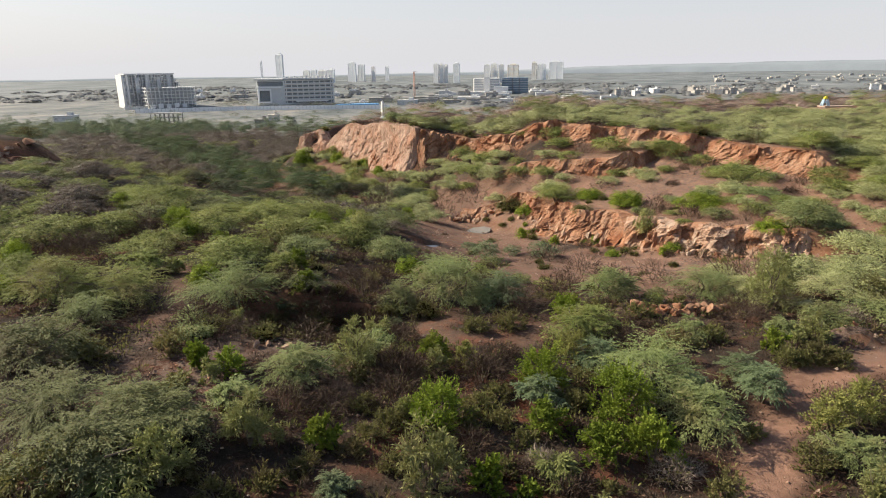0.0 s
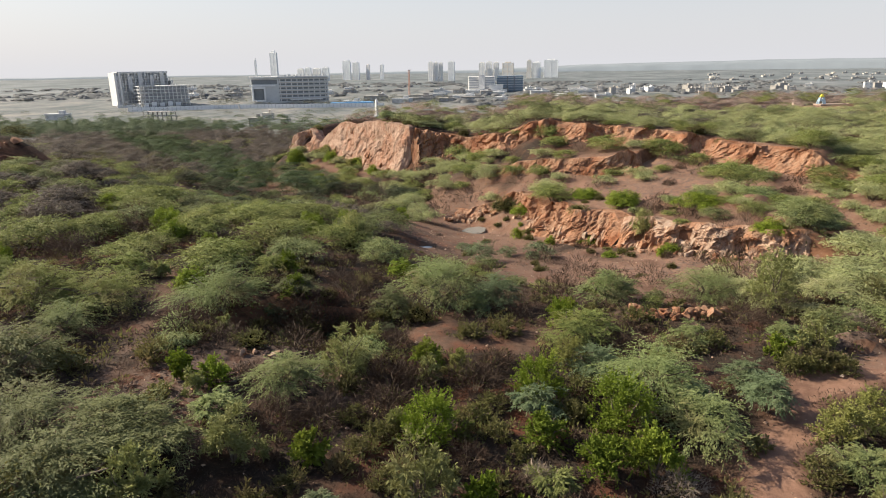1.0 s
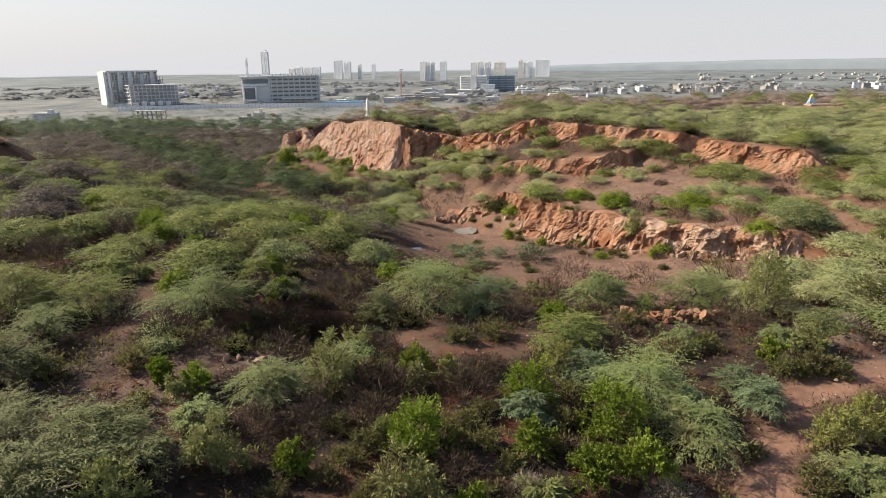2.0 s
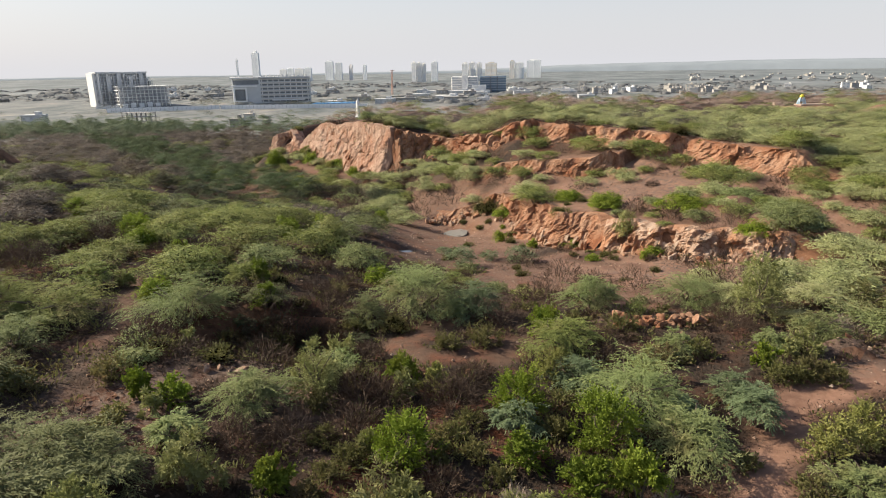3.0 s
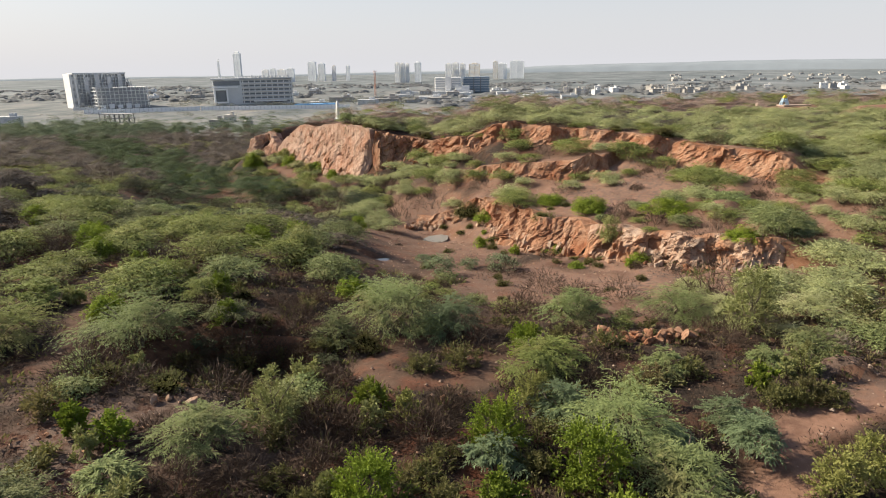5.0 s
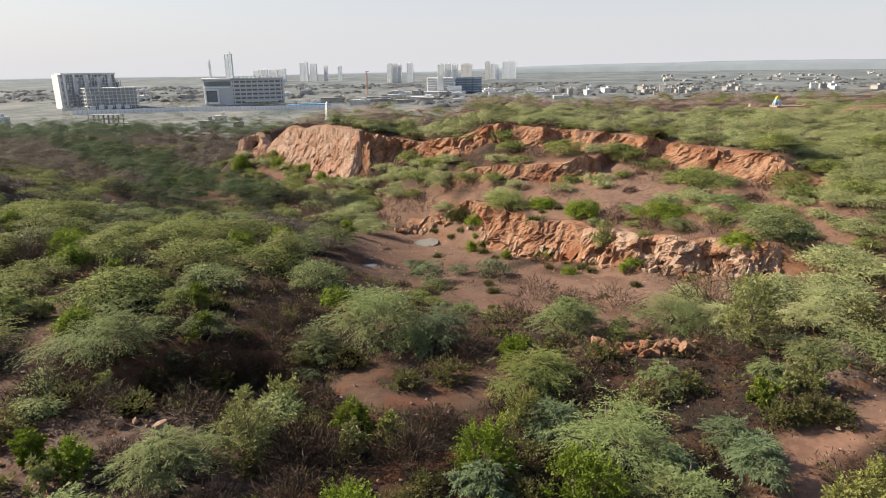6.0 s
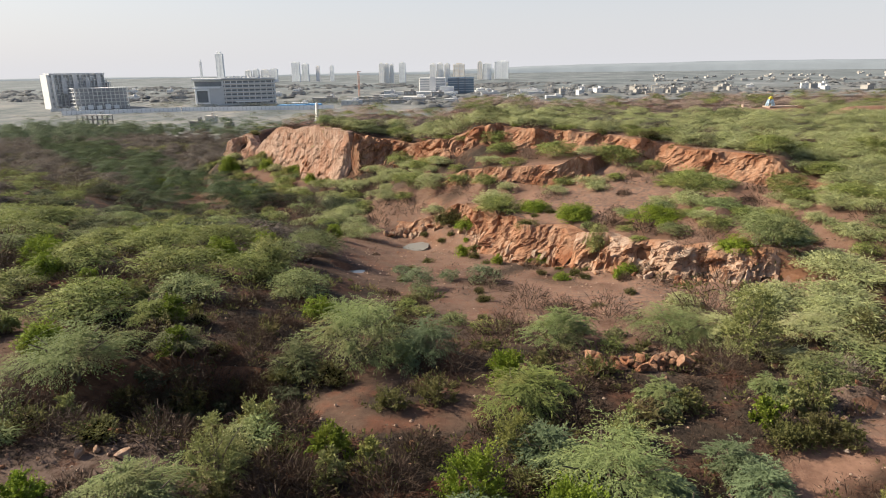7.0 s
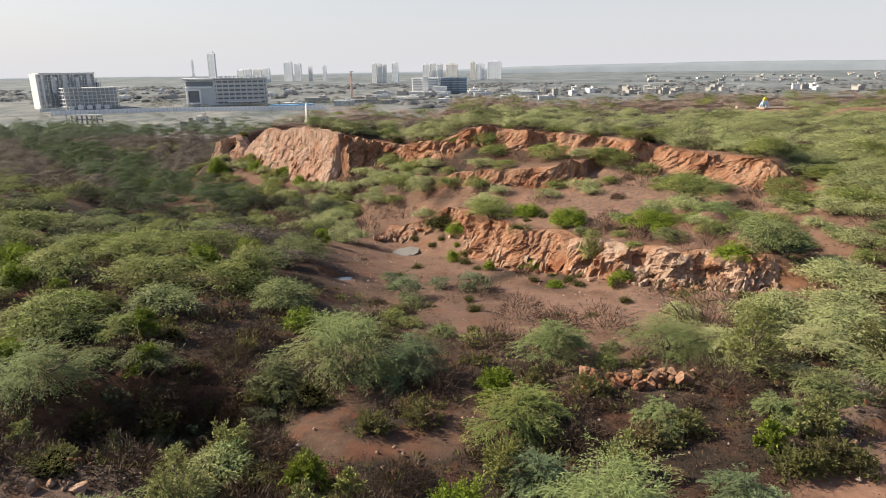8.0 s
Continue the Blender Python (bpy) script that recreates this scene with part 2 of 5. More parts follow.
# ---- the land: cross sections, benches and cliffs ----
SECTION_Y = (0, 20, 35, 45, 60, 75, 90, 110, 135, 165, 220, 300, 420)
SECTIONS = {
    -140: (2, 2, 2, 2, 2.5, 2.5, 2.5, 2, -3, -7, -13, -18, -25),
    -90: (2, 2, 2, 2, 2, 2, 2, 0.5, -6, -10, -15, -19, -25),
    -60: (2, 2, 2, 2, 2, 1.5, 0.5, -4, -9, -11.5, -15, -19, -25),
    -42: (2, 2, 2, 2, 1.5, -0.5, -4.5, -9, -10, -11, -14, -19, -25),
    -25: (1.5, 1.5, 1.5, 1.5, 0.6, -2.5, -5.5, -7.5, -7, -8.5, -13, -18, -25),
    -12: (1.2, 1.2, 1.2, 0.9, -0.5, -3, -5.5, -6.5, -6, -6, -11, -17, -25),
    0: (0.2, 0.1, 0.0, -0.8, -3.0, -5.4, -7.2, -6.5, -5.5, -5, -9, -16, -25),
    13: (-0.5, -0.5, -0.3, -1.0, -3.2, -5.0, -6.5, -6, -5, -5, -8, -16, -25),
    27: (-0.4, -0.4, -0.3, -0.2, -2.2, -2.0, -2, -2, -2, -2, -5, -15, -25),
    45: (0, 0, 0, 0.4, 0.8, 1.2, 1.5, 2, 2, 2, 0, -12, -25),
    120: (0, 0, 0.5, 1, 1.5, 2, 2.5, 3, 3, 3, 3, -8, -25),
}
UPPER_EDGE = ((-160, 240), (-70, 186), (-52, 168), (-48.5, 162.5), (-45.5, 163.5), (-43.5, 159.5), (-39, 155.5), (-33, 148.5), (-26, 140.5), (-20, 132.5), (-14, 125),
              (-12.4, 125.9), (-11.3, 125.4), (-10.0, 126.6), (-8.6, 125.8), (-7.3, 126.8), (-5.5, 125.8), (-3, 124.5), (1, 118), (3, 112.8), (6.4, 113.6), (9, 110), (12, 111.6), (16.5, 105.8), (19, 106.6), (23, 102.6),
              (27, 101), (29, 97), (32, 96.6), (34, 92), (37, 89.6), (40, 86.5), (44.5, 82), (60, 66), (140, 50))
SECOND_EDGE = ((-20, 112), (0, 104), (8.7, 99), (18, 94), (23, 94.5), (30, 102), (30, 140))
LOWER_EDGE = ((-60, 112), (-12, 103), (-4, 96), (3, 93), (6, 89.5), (6.8, 86.5), (8.8, 84.5), (8.6, 81.5), (11, 79.5), (12, 76), (15.5, 74), (16.2, 70.8), (19, 69.4),
              (20, 66.4), (22.8, 65), (23.4, 62.4), (26, 62.6), (27.6, 60.2), (30.4, 59), (36, 55), (90, 40))
POOLS = ((-0.1, 88.0, 1.5, 1.5, -6.9), (-5.0, 68.3, 0.9, 0.9, -4.0))  # x, y, radii, water level


def side_of(x, y, line):
    """Signed distance from a polyline: positive on its far side."""
    best, sign = np.full(x.shape, 1e9), np.ones(x.shape)
    for (ax, ay), (bx, by) in zip(line, line[1:]):
        dx, dy = bx - ax, by - ay
        k = np.clip(((x - ax) * dx + (y - ay) * dy) / (dx * dx + dy * dy), 0, 1)
        d = np.hypot(x - ax - k * dx, y - ay - k * dy)
        nearer = d < best
        best = np.where(nearer, d, best)
        sign = np.where(nearer, np.sign(dx * (y - ay) - dy * (x - ax)), sign)
    return best * sign


def ease(v):
    v = np.clip(v, 0, 1)
    return v * v * (3 - 2 * v)


def dip(x, y, cx, cy, rx, ry, depth):
    return -depth * np.exp(-(((x - cx) / rx) ** 2 + ((y - cy) / ry) ** 2) ** 2)


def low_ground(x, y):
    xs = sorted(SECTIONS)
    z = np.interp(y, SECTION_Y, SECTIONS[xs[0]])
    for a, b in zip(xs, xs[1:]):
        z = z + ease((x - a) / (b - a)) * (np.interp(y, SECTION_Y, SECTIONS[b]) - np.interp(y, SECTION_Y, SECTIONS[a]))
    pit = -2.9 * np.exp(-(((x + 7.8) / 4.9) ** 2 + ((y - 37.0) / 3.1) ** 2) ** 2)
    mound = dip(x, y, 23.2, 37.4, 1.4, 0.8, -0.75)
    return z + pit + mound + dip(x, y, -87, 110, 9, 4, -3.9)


def bench(x, y):
    return np.minimum(-2.2 + 0.148 * (x - 6.8) + 0.03 * (y - 86), 1.2 + 0.04 * (np.clip(y, 40, 98) - 60))


def plateau(x, y):
    z = np.interp(x, (-160, -75, -60, -51, -48, -43.5, -40, -37, -35, -32, -29, -26, -20, -15, -9, -5, -3, 1, 3, 6.4, 9, 25, 30, 36, 45, 80, 140),
                  (-15, -14, -10, -2.5, 0.3, 1.5, -2.0, 0.6, 2.2, 3.7, 3.1, 3.9, 4.4, 4.2, 2.7, 2.2, 1.9, 2.8, 3.5, 4.7, 6.0, 5.4, 5.2, 4.4, 4.2, 5.2, 5.2))
    z = z - 0.022 * np.clip(y - 125, 0, 70)
    edge = np.interp(x, (-160, -60, -30, 0, 14, 30, 50, 120, 400), (170, 172, 180, 190, 228, 228, 220, 235, 260))
    return z + (-25 - z) * ease((y - edge) / 170)


def apron(x, upper):
    """Talus that leans against the foot of the upper walls."""
    foot = np.interp(x, (-75, -60, -51, -43, -38, -31, -26, -20, -14, -9, -5, -1, 3, 9, 23, 29, 32, 37, 42, 50),
                     (-14, -11, -5, -4.6, -4.4, -5.2, -5.6, -5, -3.9, -1.7, -0.6, -0.4, 1.3, 3.3, 2.9, 2.4, 1.4, 1.6, 0.8, 0))
    return foot - 0.35 * np.maximum(0, -upper - 1.5) - 60 * (upper > 0.5)


def land(x, y):
    """Height of the ground at x, y (arrays)."""
    x, y = np.asarray(x, float), np.asarray(y, float)
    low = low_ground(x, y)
    lower, second, upper = side_of(x, y, LOWER_EDGE), side_of(x, y, SECOND_EDGE), side_of(x, y, UPPER_EDGE)
    z = low + np.maximum(bench(x, y) - low, 0) * ease((lower + 0.6) / 1.6) * ease((x + 2) / 9) * ease((35 - x) / 5) * ease((205 - y) / 40)
    z = z + 2.5 * ease((second + 0.4) / 1.4) * ease((x + 6) / 8) * ease((34 - x) / 8) * ease(1 - upper / 4) * ease((205 - y) / 40)
    z = np.maximum(z, apron(x, upper))
    high = plateau(x, y) + 0.9 * ease((upper - 2) / 10) * np.exp(-((x + 4) / 6) ** 2)
    z = z + np.maximum(high - z, 0) * ease((upper + 0.8) / (2.4 + 16 * ease((x - 42) / 8)))
    for cx, cy, rx, ry, level in POOLS:
        wet = np.exp(-(((x - cx) / (rx * 1.5)) ** 2 + ((y - cy) / (ry * 1.5)) ** 2) ** 3)
        z = z + (level - 0.1 - z) * wet
    z = z + dip(x, y, 28.2, 70.6, 2.6, 1.2, -0.45) + dip(x, y, 31.6, 71.4, 3.4, 1.1, -0.6) + dip(x, y, 74, 153, 9, 5, -1.3) + dip(x, y, 81, 132, 8, 3.5, -2.0)
    return z + (-25 - z) * ease((np.hypot(x, y) - 380) / 120)


# ---- helpers for meshes ----
def mesh_from(name, verts, faces, material, smooth=False):
    me = bpy.data.meshes.new(name)
    me.from_pydata(verts, [], faces)
    me.materials.append(material)
    if smooth:
        me.polygons.foreach_set("use_smooth", [True] * len(me.polygons))
    me.update()
    return me


def quads(name, verts, material):
    """A mesh of loose four-cornered leaves: verts is an array (n, 4, 3)."""
    n = len(verts)
    me = bpy.data.meshes.new(name)
    me.vertices.add(4 * n)
    me.loops.add(4 * n)
    me.polygons.add(n)
    me.vertices.foreach_set("co", np.ascontiguousarray(verts, dtype=np.float32).ravel())
    me.loops.foreach_set("vertex_index", np.arange(4 * n, dtype=np.int32))
    me.polygons.foreach_set("loop_start", np.arange(0, 4 * n, 4, dtype=np.int32))
    me.materials.append(material)
    me.update(calc_edges=True)
    return me


def near_line(x, y, line, width):
    """1 on a track, falling to 0 beside it."""
    wobble = 0.35 * np.sin(x * 1.3 + y * 0.7) + 0.25 * np.sin(y * 2.1 - x)
    return ease(1.6 - (np.abs(side_of(x, y, line)) + wobble * 0.6) / width)


def spot(x, y, cx, cy, rx, ry):
    return ease(1.6 - np.hypot((x - cx) / rx, (y - cy) / ry) - 0.2 * np.sin(x * 0.9 + 2 * np.sin(y * 0.5)))


def rough_height(x, y, z):
    """Small lumps and clods added to the land."""
    return np.array([zz + 0.22 * noise.fractal(Vector((a * 0.35, b * 0.35, 0)), 0.9, 2.1, 4) if b < 260 and abs(a) < 200 else zz
                     for a, b, zz in zip(x, y, z)])


def axis(lo, hi, step, far_lo, far_hi, grow=1.055):
    inner = list(np.arange(lo, hi, step))
    out, s, v = [], step, hi
    while v < far_hi:
        out.append(v)
        s *= grow
        v += s
    out.append(far_hi)
    back, s, v = [], step, lo - step
    while v > far_lo:
        back.append(v)
        s *= grow
        v -= s
    back.append(far_lo)
    return np.array(back[::-1] + inner + out)


TRACKS = (
    (((10.5, -60), (12.2, -20), (12.0, 12), (12.6, 20), (13.1, 23), (14.2, 25.7), (16.1, 28.4), (17.8, 31.2), (19, 32.6), (22.1, 33.8), (26, 36.5), (34, 40)), 1.05, 0.92),
    (((-13, 22), (-14.3, 28.6), (-15.4, 31.9), (-16.3, 36.2), (-19, 42.7), (-22, 46), (-30, 52)), 0.4, 0.4),
    (((-3, 20), (-2.2, 24), (-3, 28), (-5, 31), (-11, 31)), 0.6, 0.12),
    (((4, 47), (1.5, 41), (-1, 37.5), (1, 35), (5, 36), (7, 40)), 0.9, 0.26),
    (((6, 52), (5, 58), (2, 66), (2, 76)), 1.0, 0.6),
)


def build_ground():
    xs = axis(-38, 46, 0.62, -4600, 4600, 1.06)
    ys = axis(17, 108, 0.62, -300, 4700, 1.06)
    gx, gy = np.meshgrid(xs, ys)
    x, y = gx.ravel(), gy.ravel()
    z = rough_height(x, y, land(x, y))
    w = len(xs)
    idx = np.arange(len(x)).reshape(gx.shape)
    faces = np.stack([idx[:-1, :-1], idx[:-1, 1:], idx[1:, 1:], idx[1:, :-1]], -1).reshape(-1, 4)
    me = bpy.data.meshes.new("ground")
    me.vertices.add(len(x))
    me.vertices.foreach_set("co", np.stack([x, y, z], -1).astype(np.float32).ravel())
    me.loops.add(faces.size)
    me.loops.foreach_set("vertex_index", faces.astype(np.int32).ravel())
    me.polygons.add(len(faces))
    me.polygons.foreach_set("loop_start", np.arange(0, faces.size, 4, dtype=np.int32))
    me.polygons.foreach_set("use_smooth", np.ones(len(faces), dtype=bool))
    me.update(calc_edges=True)
    track = np.zeros(len(x))
    for line, width, worn in TRACKS:
        track = np.maximum(track, worn * near_line(x, y, line, width))
    quarry = spot(x, y, 0, 80, 9, 16) + spot(x, y, 12, 56, 9, 9) + spot(x, y, 22, 84, 9, 8) + spot(x, y, -4, 100, 6, 8) + spot(x, y, 24, 57, 8, 4) + 0.7 * spot(x, y, 24, 90, 20, 13) + 0.7 * spot(x, y, 38, 78, 22, 20)
    track = np.maximum(track, 0.5 * spot(x, y, -33, 139, 20, 8))
    track = np.maximum(track, 0.8 * np.maximum(spot(x, y, 74, 151, 8, 5), spot(x, y, 81, 131, 8, 4)))
    rubble = spot(x, y, -9, 29, 6, 4) + spot(x, y, 24, 38, 4, 3) + spot(x, y, 16, 43, 4, 2) + quarry * 0.5
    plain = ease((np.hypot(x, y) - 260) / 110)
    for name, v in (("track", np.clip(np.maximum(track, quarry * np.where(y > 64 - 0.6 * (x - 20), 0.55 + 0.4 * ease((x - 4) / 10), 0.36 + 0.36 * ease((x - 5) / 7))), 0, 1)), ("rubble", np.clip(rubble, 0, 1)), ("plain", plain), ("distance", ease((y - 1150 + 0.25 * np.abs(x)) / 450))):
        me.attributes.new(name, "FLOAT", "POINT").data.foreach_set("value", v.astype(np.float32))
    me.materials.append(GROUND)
    return tagged(new("ground", me), "reddish bare soil and scrub land with worn tracks", "ground", kind="structure")


ground = build_ground()


def line_at(line, step):
    """Points along a polyline at even steps, with the far-side normal."""
    out = []
    for (ax, ay), (bx, by) in zip(line, line[1:]):
        n = max(1, int(math.hypot(bx - ax, by - ay) / step))
        for i in range(n):
            k = i / n
            out.append((ax + (bx - ax) * k, ay + (by - ay) * k))
    out.append(line[-1])
    pts = np.array(out)
    tan = np.gradient(pts, axis=0)
    for _ in range(12):
        tan[1:-1] = (tan[:-2] + tan[1:-1] + tan[2:]) / 3
    tan /= np.linalg.norm(tan, axis=1)[:, None]
    return pts, np.stack([-tan[:, 1], tan[:, 0]], -1)


def scatter_hash(a, b, seed):
    v = np.sin(a * 127.1 + b * 311.7 + seed * 74.7) * 43758.5453
    return v - np.floor(v)


def blocks(u, w, seed):
    """Fractured blocks in the plane of a wall: each cell stands out or back by its own amount and leans its own way."""
    best, out = np.full(u.shape, 1e9), np.zeros(u.shape)
    for a in (-1, 0, 1):
        for b in (-1, 0, 1):
            cu, cw = np.floor(u) + a, np.floor(w) + b
            du = u - cu - 0.15 - 0.7 * scatter_hash(cu, cw, seed)
            dw = w - cw - 0.15 - 0.7 * scatter_hash(cu, cw, seed + 1)
            d = np.maximum(np.abs(du), np.abs(dw)) + 0.25 * (np.abs(du) + np.abs(dw))
            push = scatter_hash(cu, cw, seed + 2) - 0.5 + (scatter_hash(cu, cw, seed + 3) - 0.5) * 1.1 * du + (scatter_hash(cu, cw, seed + 4) - 0.65) * 1.1 * dw
            nearer = d < best
            best, out = np.where(nearer, d, best), np.where(nearer, push, out)
    return out


def rock_face(line, label, material, rows=14, foot=1.6, head=1.5, jag=0.8, step=0.32, slabs=3.0, bury=0.3, block=2.6, lean=0.5, gully=0.0, slab_rock=None, slab_top=0.85, patchy=0.0, sink=0.8, chunk=1.0):
    """A broken rock wall along an edge of the land: jointed blocks that lean one way, hollows and runnels."""
    pts, nor = line_at(line, step)
    low = land(pts[:, 0] - nor[:, 0] * foot, pts[:, 1] - nor[:, 1] * foot) - bury
    top = land(pts[:, 0] + nor[:, 0] * head, pts[:, 1] + nor[:, 1] * head) + 0.05
    count, w = len(pts), rows + 3
    ends = np.minimum(1, np.minimum(np.arange(count), np.arange(count)[::-1]) * step / 1.2)[:, None]
    v = (np.arange(rows + 1) / rows)[None, :]
    run = (np.arange(count) * step)[:, None] + 0 * v
    z = low[:, None] + (top - low)[:, None] * v
    warp = 0.35 * np.sin(run * 0.7 + 1.3 * np.sin(z * 0.8)) + 0.25 * np.sin(z * 1.7 + run * 0.31)
    u, h = run - lean * z + warp, z + 0.22 * run + 0.6 * warp
    seed = count % 17
    push = 0.85 * blocks(u / block, h / (block * 1.7), seed) + 0.42 * blocks(u / (block * 0.4), h / (block * 0.75), seed + 9) + 0.18 * blocks(u / (block * 0.17), h / (block * 0.26), seed + 21)
    runnel = gully * (np.abs(np.sin(run * 0.9 + 0.8 * np.sin(run * 0.37))) ** 0.6 - 0.6 + 0.4 * np.sin(run * 2.3 + z * 0.3))
    verts = []
    for i, (p, n) in enumerate(zip(pts, nor)):
        for j in range(rows + 1):
            k = j / rows
            q = Vector((p[0], p[1], 0)) + Vector((n[0], n[1], 0)) * (-foot * 0.75 + (foot * 0.75 + 0.25) * (1 - (1 - k) ** 2))
            q.z = z[i, j]
            bulge = noise.fractal(Vector((q.x * 0.16 + q.z * 0.1, q.y * 0.16, q.z * 0.14)), 1.0, 2.1, 2)
            fray = noise.fractal(Vector((q.x * 0.9, q.y * 0.9, q.z * 0.6)), 0.6, 2.2, 5)
            out = jag * (0.3 + chunk * push[i, j] + 0.6 * bulge + 0.22 * fray + runnel[i, j]) * ends[i, 0] * (1 - 0.6 * k ** 8)
            q -= Vector((n[0], n[1], 0)) * out
            q.z += (0.2 * noise.noise(q * 1.3) + 0.45 * k ** 4 * (push[i, rows] - 0.1 + 2.2 * noise.noise(Vector((run[i, 0] * 0.24, seed, 0))))) * (1 if 0 < j else 0) - (1 - ends[i, 0]) * sink * k
            verts.append(q)
        verts.append(Vector((p[0] + n[0] * head, p[1] + n[1] * head, top[i] + 0.02)))
        verts.append(Vector((p[0] + n[0] * (head + 1.4), p[1] + n[1] * (head + 1.4), top[i] - 0.7)))
    faces = [(i * w + j, (i + 1) * w + j, (i + 1) * w + j + 1, i * w + j + 1) for i in range(count - 1) for j in range(w - 1)]
    ob = tagged(new("rock_face", mesh_from("rock_face", verts, faces, material)), label, "rock wall", kind="structure")
    rng = random.Random(len(verts))
    for _ in range(int(slabs * count * step)):
        i, v = rng.randrange(2, count - 2), rng.random() ** 1.6 * slab_top
        if noise.noise(Vector((pts[i][0] * 0.25, pts[i][1] * 0.25, 9))) < rng.uniform(-0.5, 0.25) + patchy:
            continue
        at = verts[i * w + int(v * rows)]
        turn = math.degrees(math.atan2(-nor[i][0], nor[i][1]))
        h = rng.uniform(0.8, 2.1) * (1.25 - v)
        slab = new("rock_slab", rng.choice(SLABS[(slab_rock or material).name]))
        slab.parent = ob
        slab.matrix_basis = Matrix.Translation(at + Vector((nor[i][0], nor[i][1], 0)) * 0.08) @ pose(0, 0, 0, rng.gauss(-12, 6), rng.gauss(20, 7), turn + rng.gauss(0, 14)) @ Matrix.Diagonal((rng.uniform(0.25, 0.6), rng.uniform(0.3, 0.55), h, 1))
    return ob


def slab_mesh(seed, material):
    """An upright angular block with a broken top, about one metre high."""
    rng = random.Random(seed)
    v = [Vector((x * rng.uniform(0.32, 0.55), y * rng.uniform(0.32, 0.55), z * 0.5)) for z in (-1, 1) for x, y in ((-1, -1), (1, -1), (1, 1), (-1, 1))]
    for k in range(4, 8):
        v[k] = Vector((v[k].x * rng.uniform(0.5, 0.95), v[k].y * rng.uniform(0.5, 0.95), rng.uniform(0.2, 0.6)))
    mid = [(v[k] + v[k + 4]) / 2 * rng.uniform(0.95, 1.2) for k in range(4)]
    f = [(0, 1, 9, 8), (1, 2, 10, 9), (2, 3, 11, 10), (3, 0, 8, 11), (8, 9, 5, 4), (9, 10, 6, 5), (10, 11, 7, 6), (11, 8, 4, 7), (4, 5, 6), (4, 6, 7), (3, 2, 1, 0)]
    return mesh_from("rock_slab", v + mid, f, material)


SLABS = {m.name: [slab_mesh(40 + i, m) for i in range(7)] for m in (ROCK, PINK_ROCK, GREY_ROCK, SHADED_EARTH)}


rock_face(UPPER_EDGE[2:6], "small pale orange rock buttress above the valley", PINK_ROCK, 24, 2.2, 1.4, 1.0, 0.25, 0.6, block=2.4, lean=0.7)
rock_face(UPPER_EDGE[5:11], "tall pinkish quarry wall with slanting cracks", PINK_ROCK, 38, 3.2, 1.5, 0.95, 0.24, 0.8, block=4.0, lean=0.3, sink=0, chunk=0.42, slab_top=0.4, slab_rock=ROCK)
rock_face(UPPER_EDGE[10:22], "shaded red quarry wall with a deep notch", ROCK, 24, 3.2, 1.4, 1.0, 0.22, 1.4, block=2.0, lean=0.9, gully=0.25, sink=0)
rock_face(UPPER_EDGE[21:34], "orange earth and rock wall under a scrub plateau", ROCK, 22, 3.2, 1.4, 0.75, 0.22, 0.8, block=2.6, lean=0.5, gully=0.35, slab_top=0.7, patchy=0.15)
rock_face(((-98, 105.5), (-91, 104.5), (-84, 104.5), (-78, 105.5), (-74, 107.5)), "red earth bank rising from the scrub, shade in its colour", SHADED_EARTH, 14, 1.5, 1.4, 0.7, 0.5, 0.5)
rock_face(SECOND_EDGE[1:5], "low orange rock step between two benches", ROCK, 18, 2.4, 1.1, 0.7, 0.2, 1.0, block=1.6, gully=0.2, patchy=0.1, slab_rock=GREY_ROCK)
rock_face(LOWER_EDGE[2:12], "orange earth face with pale fractured rock at its foot", ROCK, 28, 2.0, 1.5, 0.8, 0.18, 7.0, block=1.9, lean=0.45, gully=0.3, slab_rock=GREY_ROCK, slab_top=0.42, patchy=0.08)
rock_face(LOWER_EDGE[11:19], "grey and orange jagged rock outcrop", GREY_ROCK, 26, 2.0, 1.3, 1.1, 0.17, 7.0, block=1.5, lean=0.4, slab_rock=GREY_ROCK, slab_top=0.7, patchy=0.05)


# ---- plants ----
def unit(v):
    return v / np.maximum(np.linalg.norm(v, axis=-1, keepdims=True), 1e-6)


def sprays(rng, base, way, length, width, flat=0.6, droop=0.25):
    """Four-cornered leaf sprays from base points along ways."""
    n = len(base)
    way = unit(way)
    up = np.stack([rng.normal(0, flat, n), rng.normal(0, flat, n), np.ones(n)], -1)
    side = unit(np.cross(way, up))
    l, w = (length * rng.uniform(0.6, 1.4, n))[:, None], (width * rng.uniform(0.6, 1.3, n))[:, None]
    mid = base + way * l * 0.5
    tip = base + way * l - np.array([0, 0, 1]) * l * droop
    fold = np.cross(side, way) * w * 0.4
    return np.stack([base, mid + side * w + fold, tip, mid - side * w + fold], 1)


def branchlets(rng, start, way, long, droop, leaves, leaf, wide, flat=0.22, along=1.0):
    """Small leaves set alternately along drooping twigs: start and way are arrays (n, 3), long is an array (n,)."""
    n = len(start)
    way = unit(way)
    t = (np.arange(leaves) + rng.uniform(0.1, 0.9, (n, leaves))) / leaves
    side = unit(np.cross(way, np.array([0, 0, 1.0])) + 1e-4)
    p = start[:, None] + way[:, None] * (t * long[:, None])[..., None]
    p[..., 2] -= droop * long[:, None] * t * t
    hand = np.where(np.arange(leaves) % 2 == 0, 1.0, -1.0)[None, :, None]
    d = way[:, None] * along + side[:, None] * hand * 0.6 + rng.normal(0, 0.25, (n, leaves, 3))
    d[..., 2] -= droop * t * 0.9
    return sprays(rng, p.reshape(-1, 3), d.reshape(-1, 3), leaf, wide, flat, 0.12)


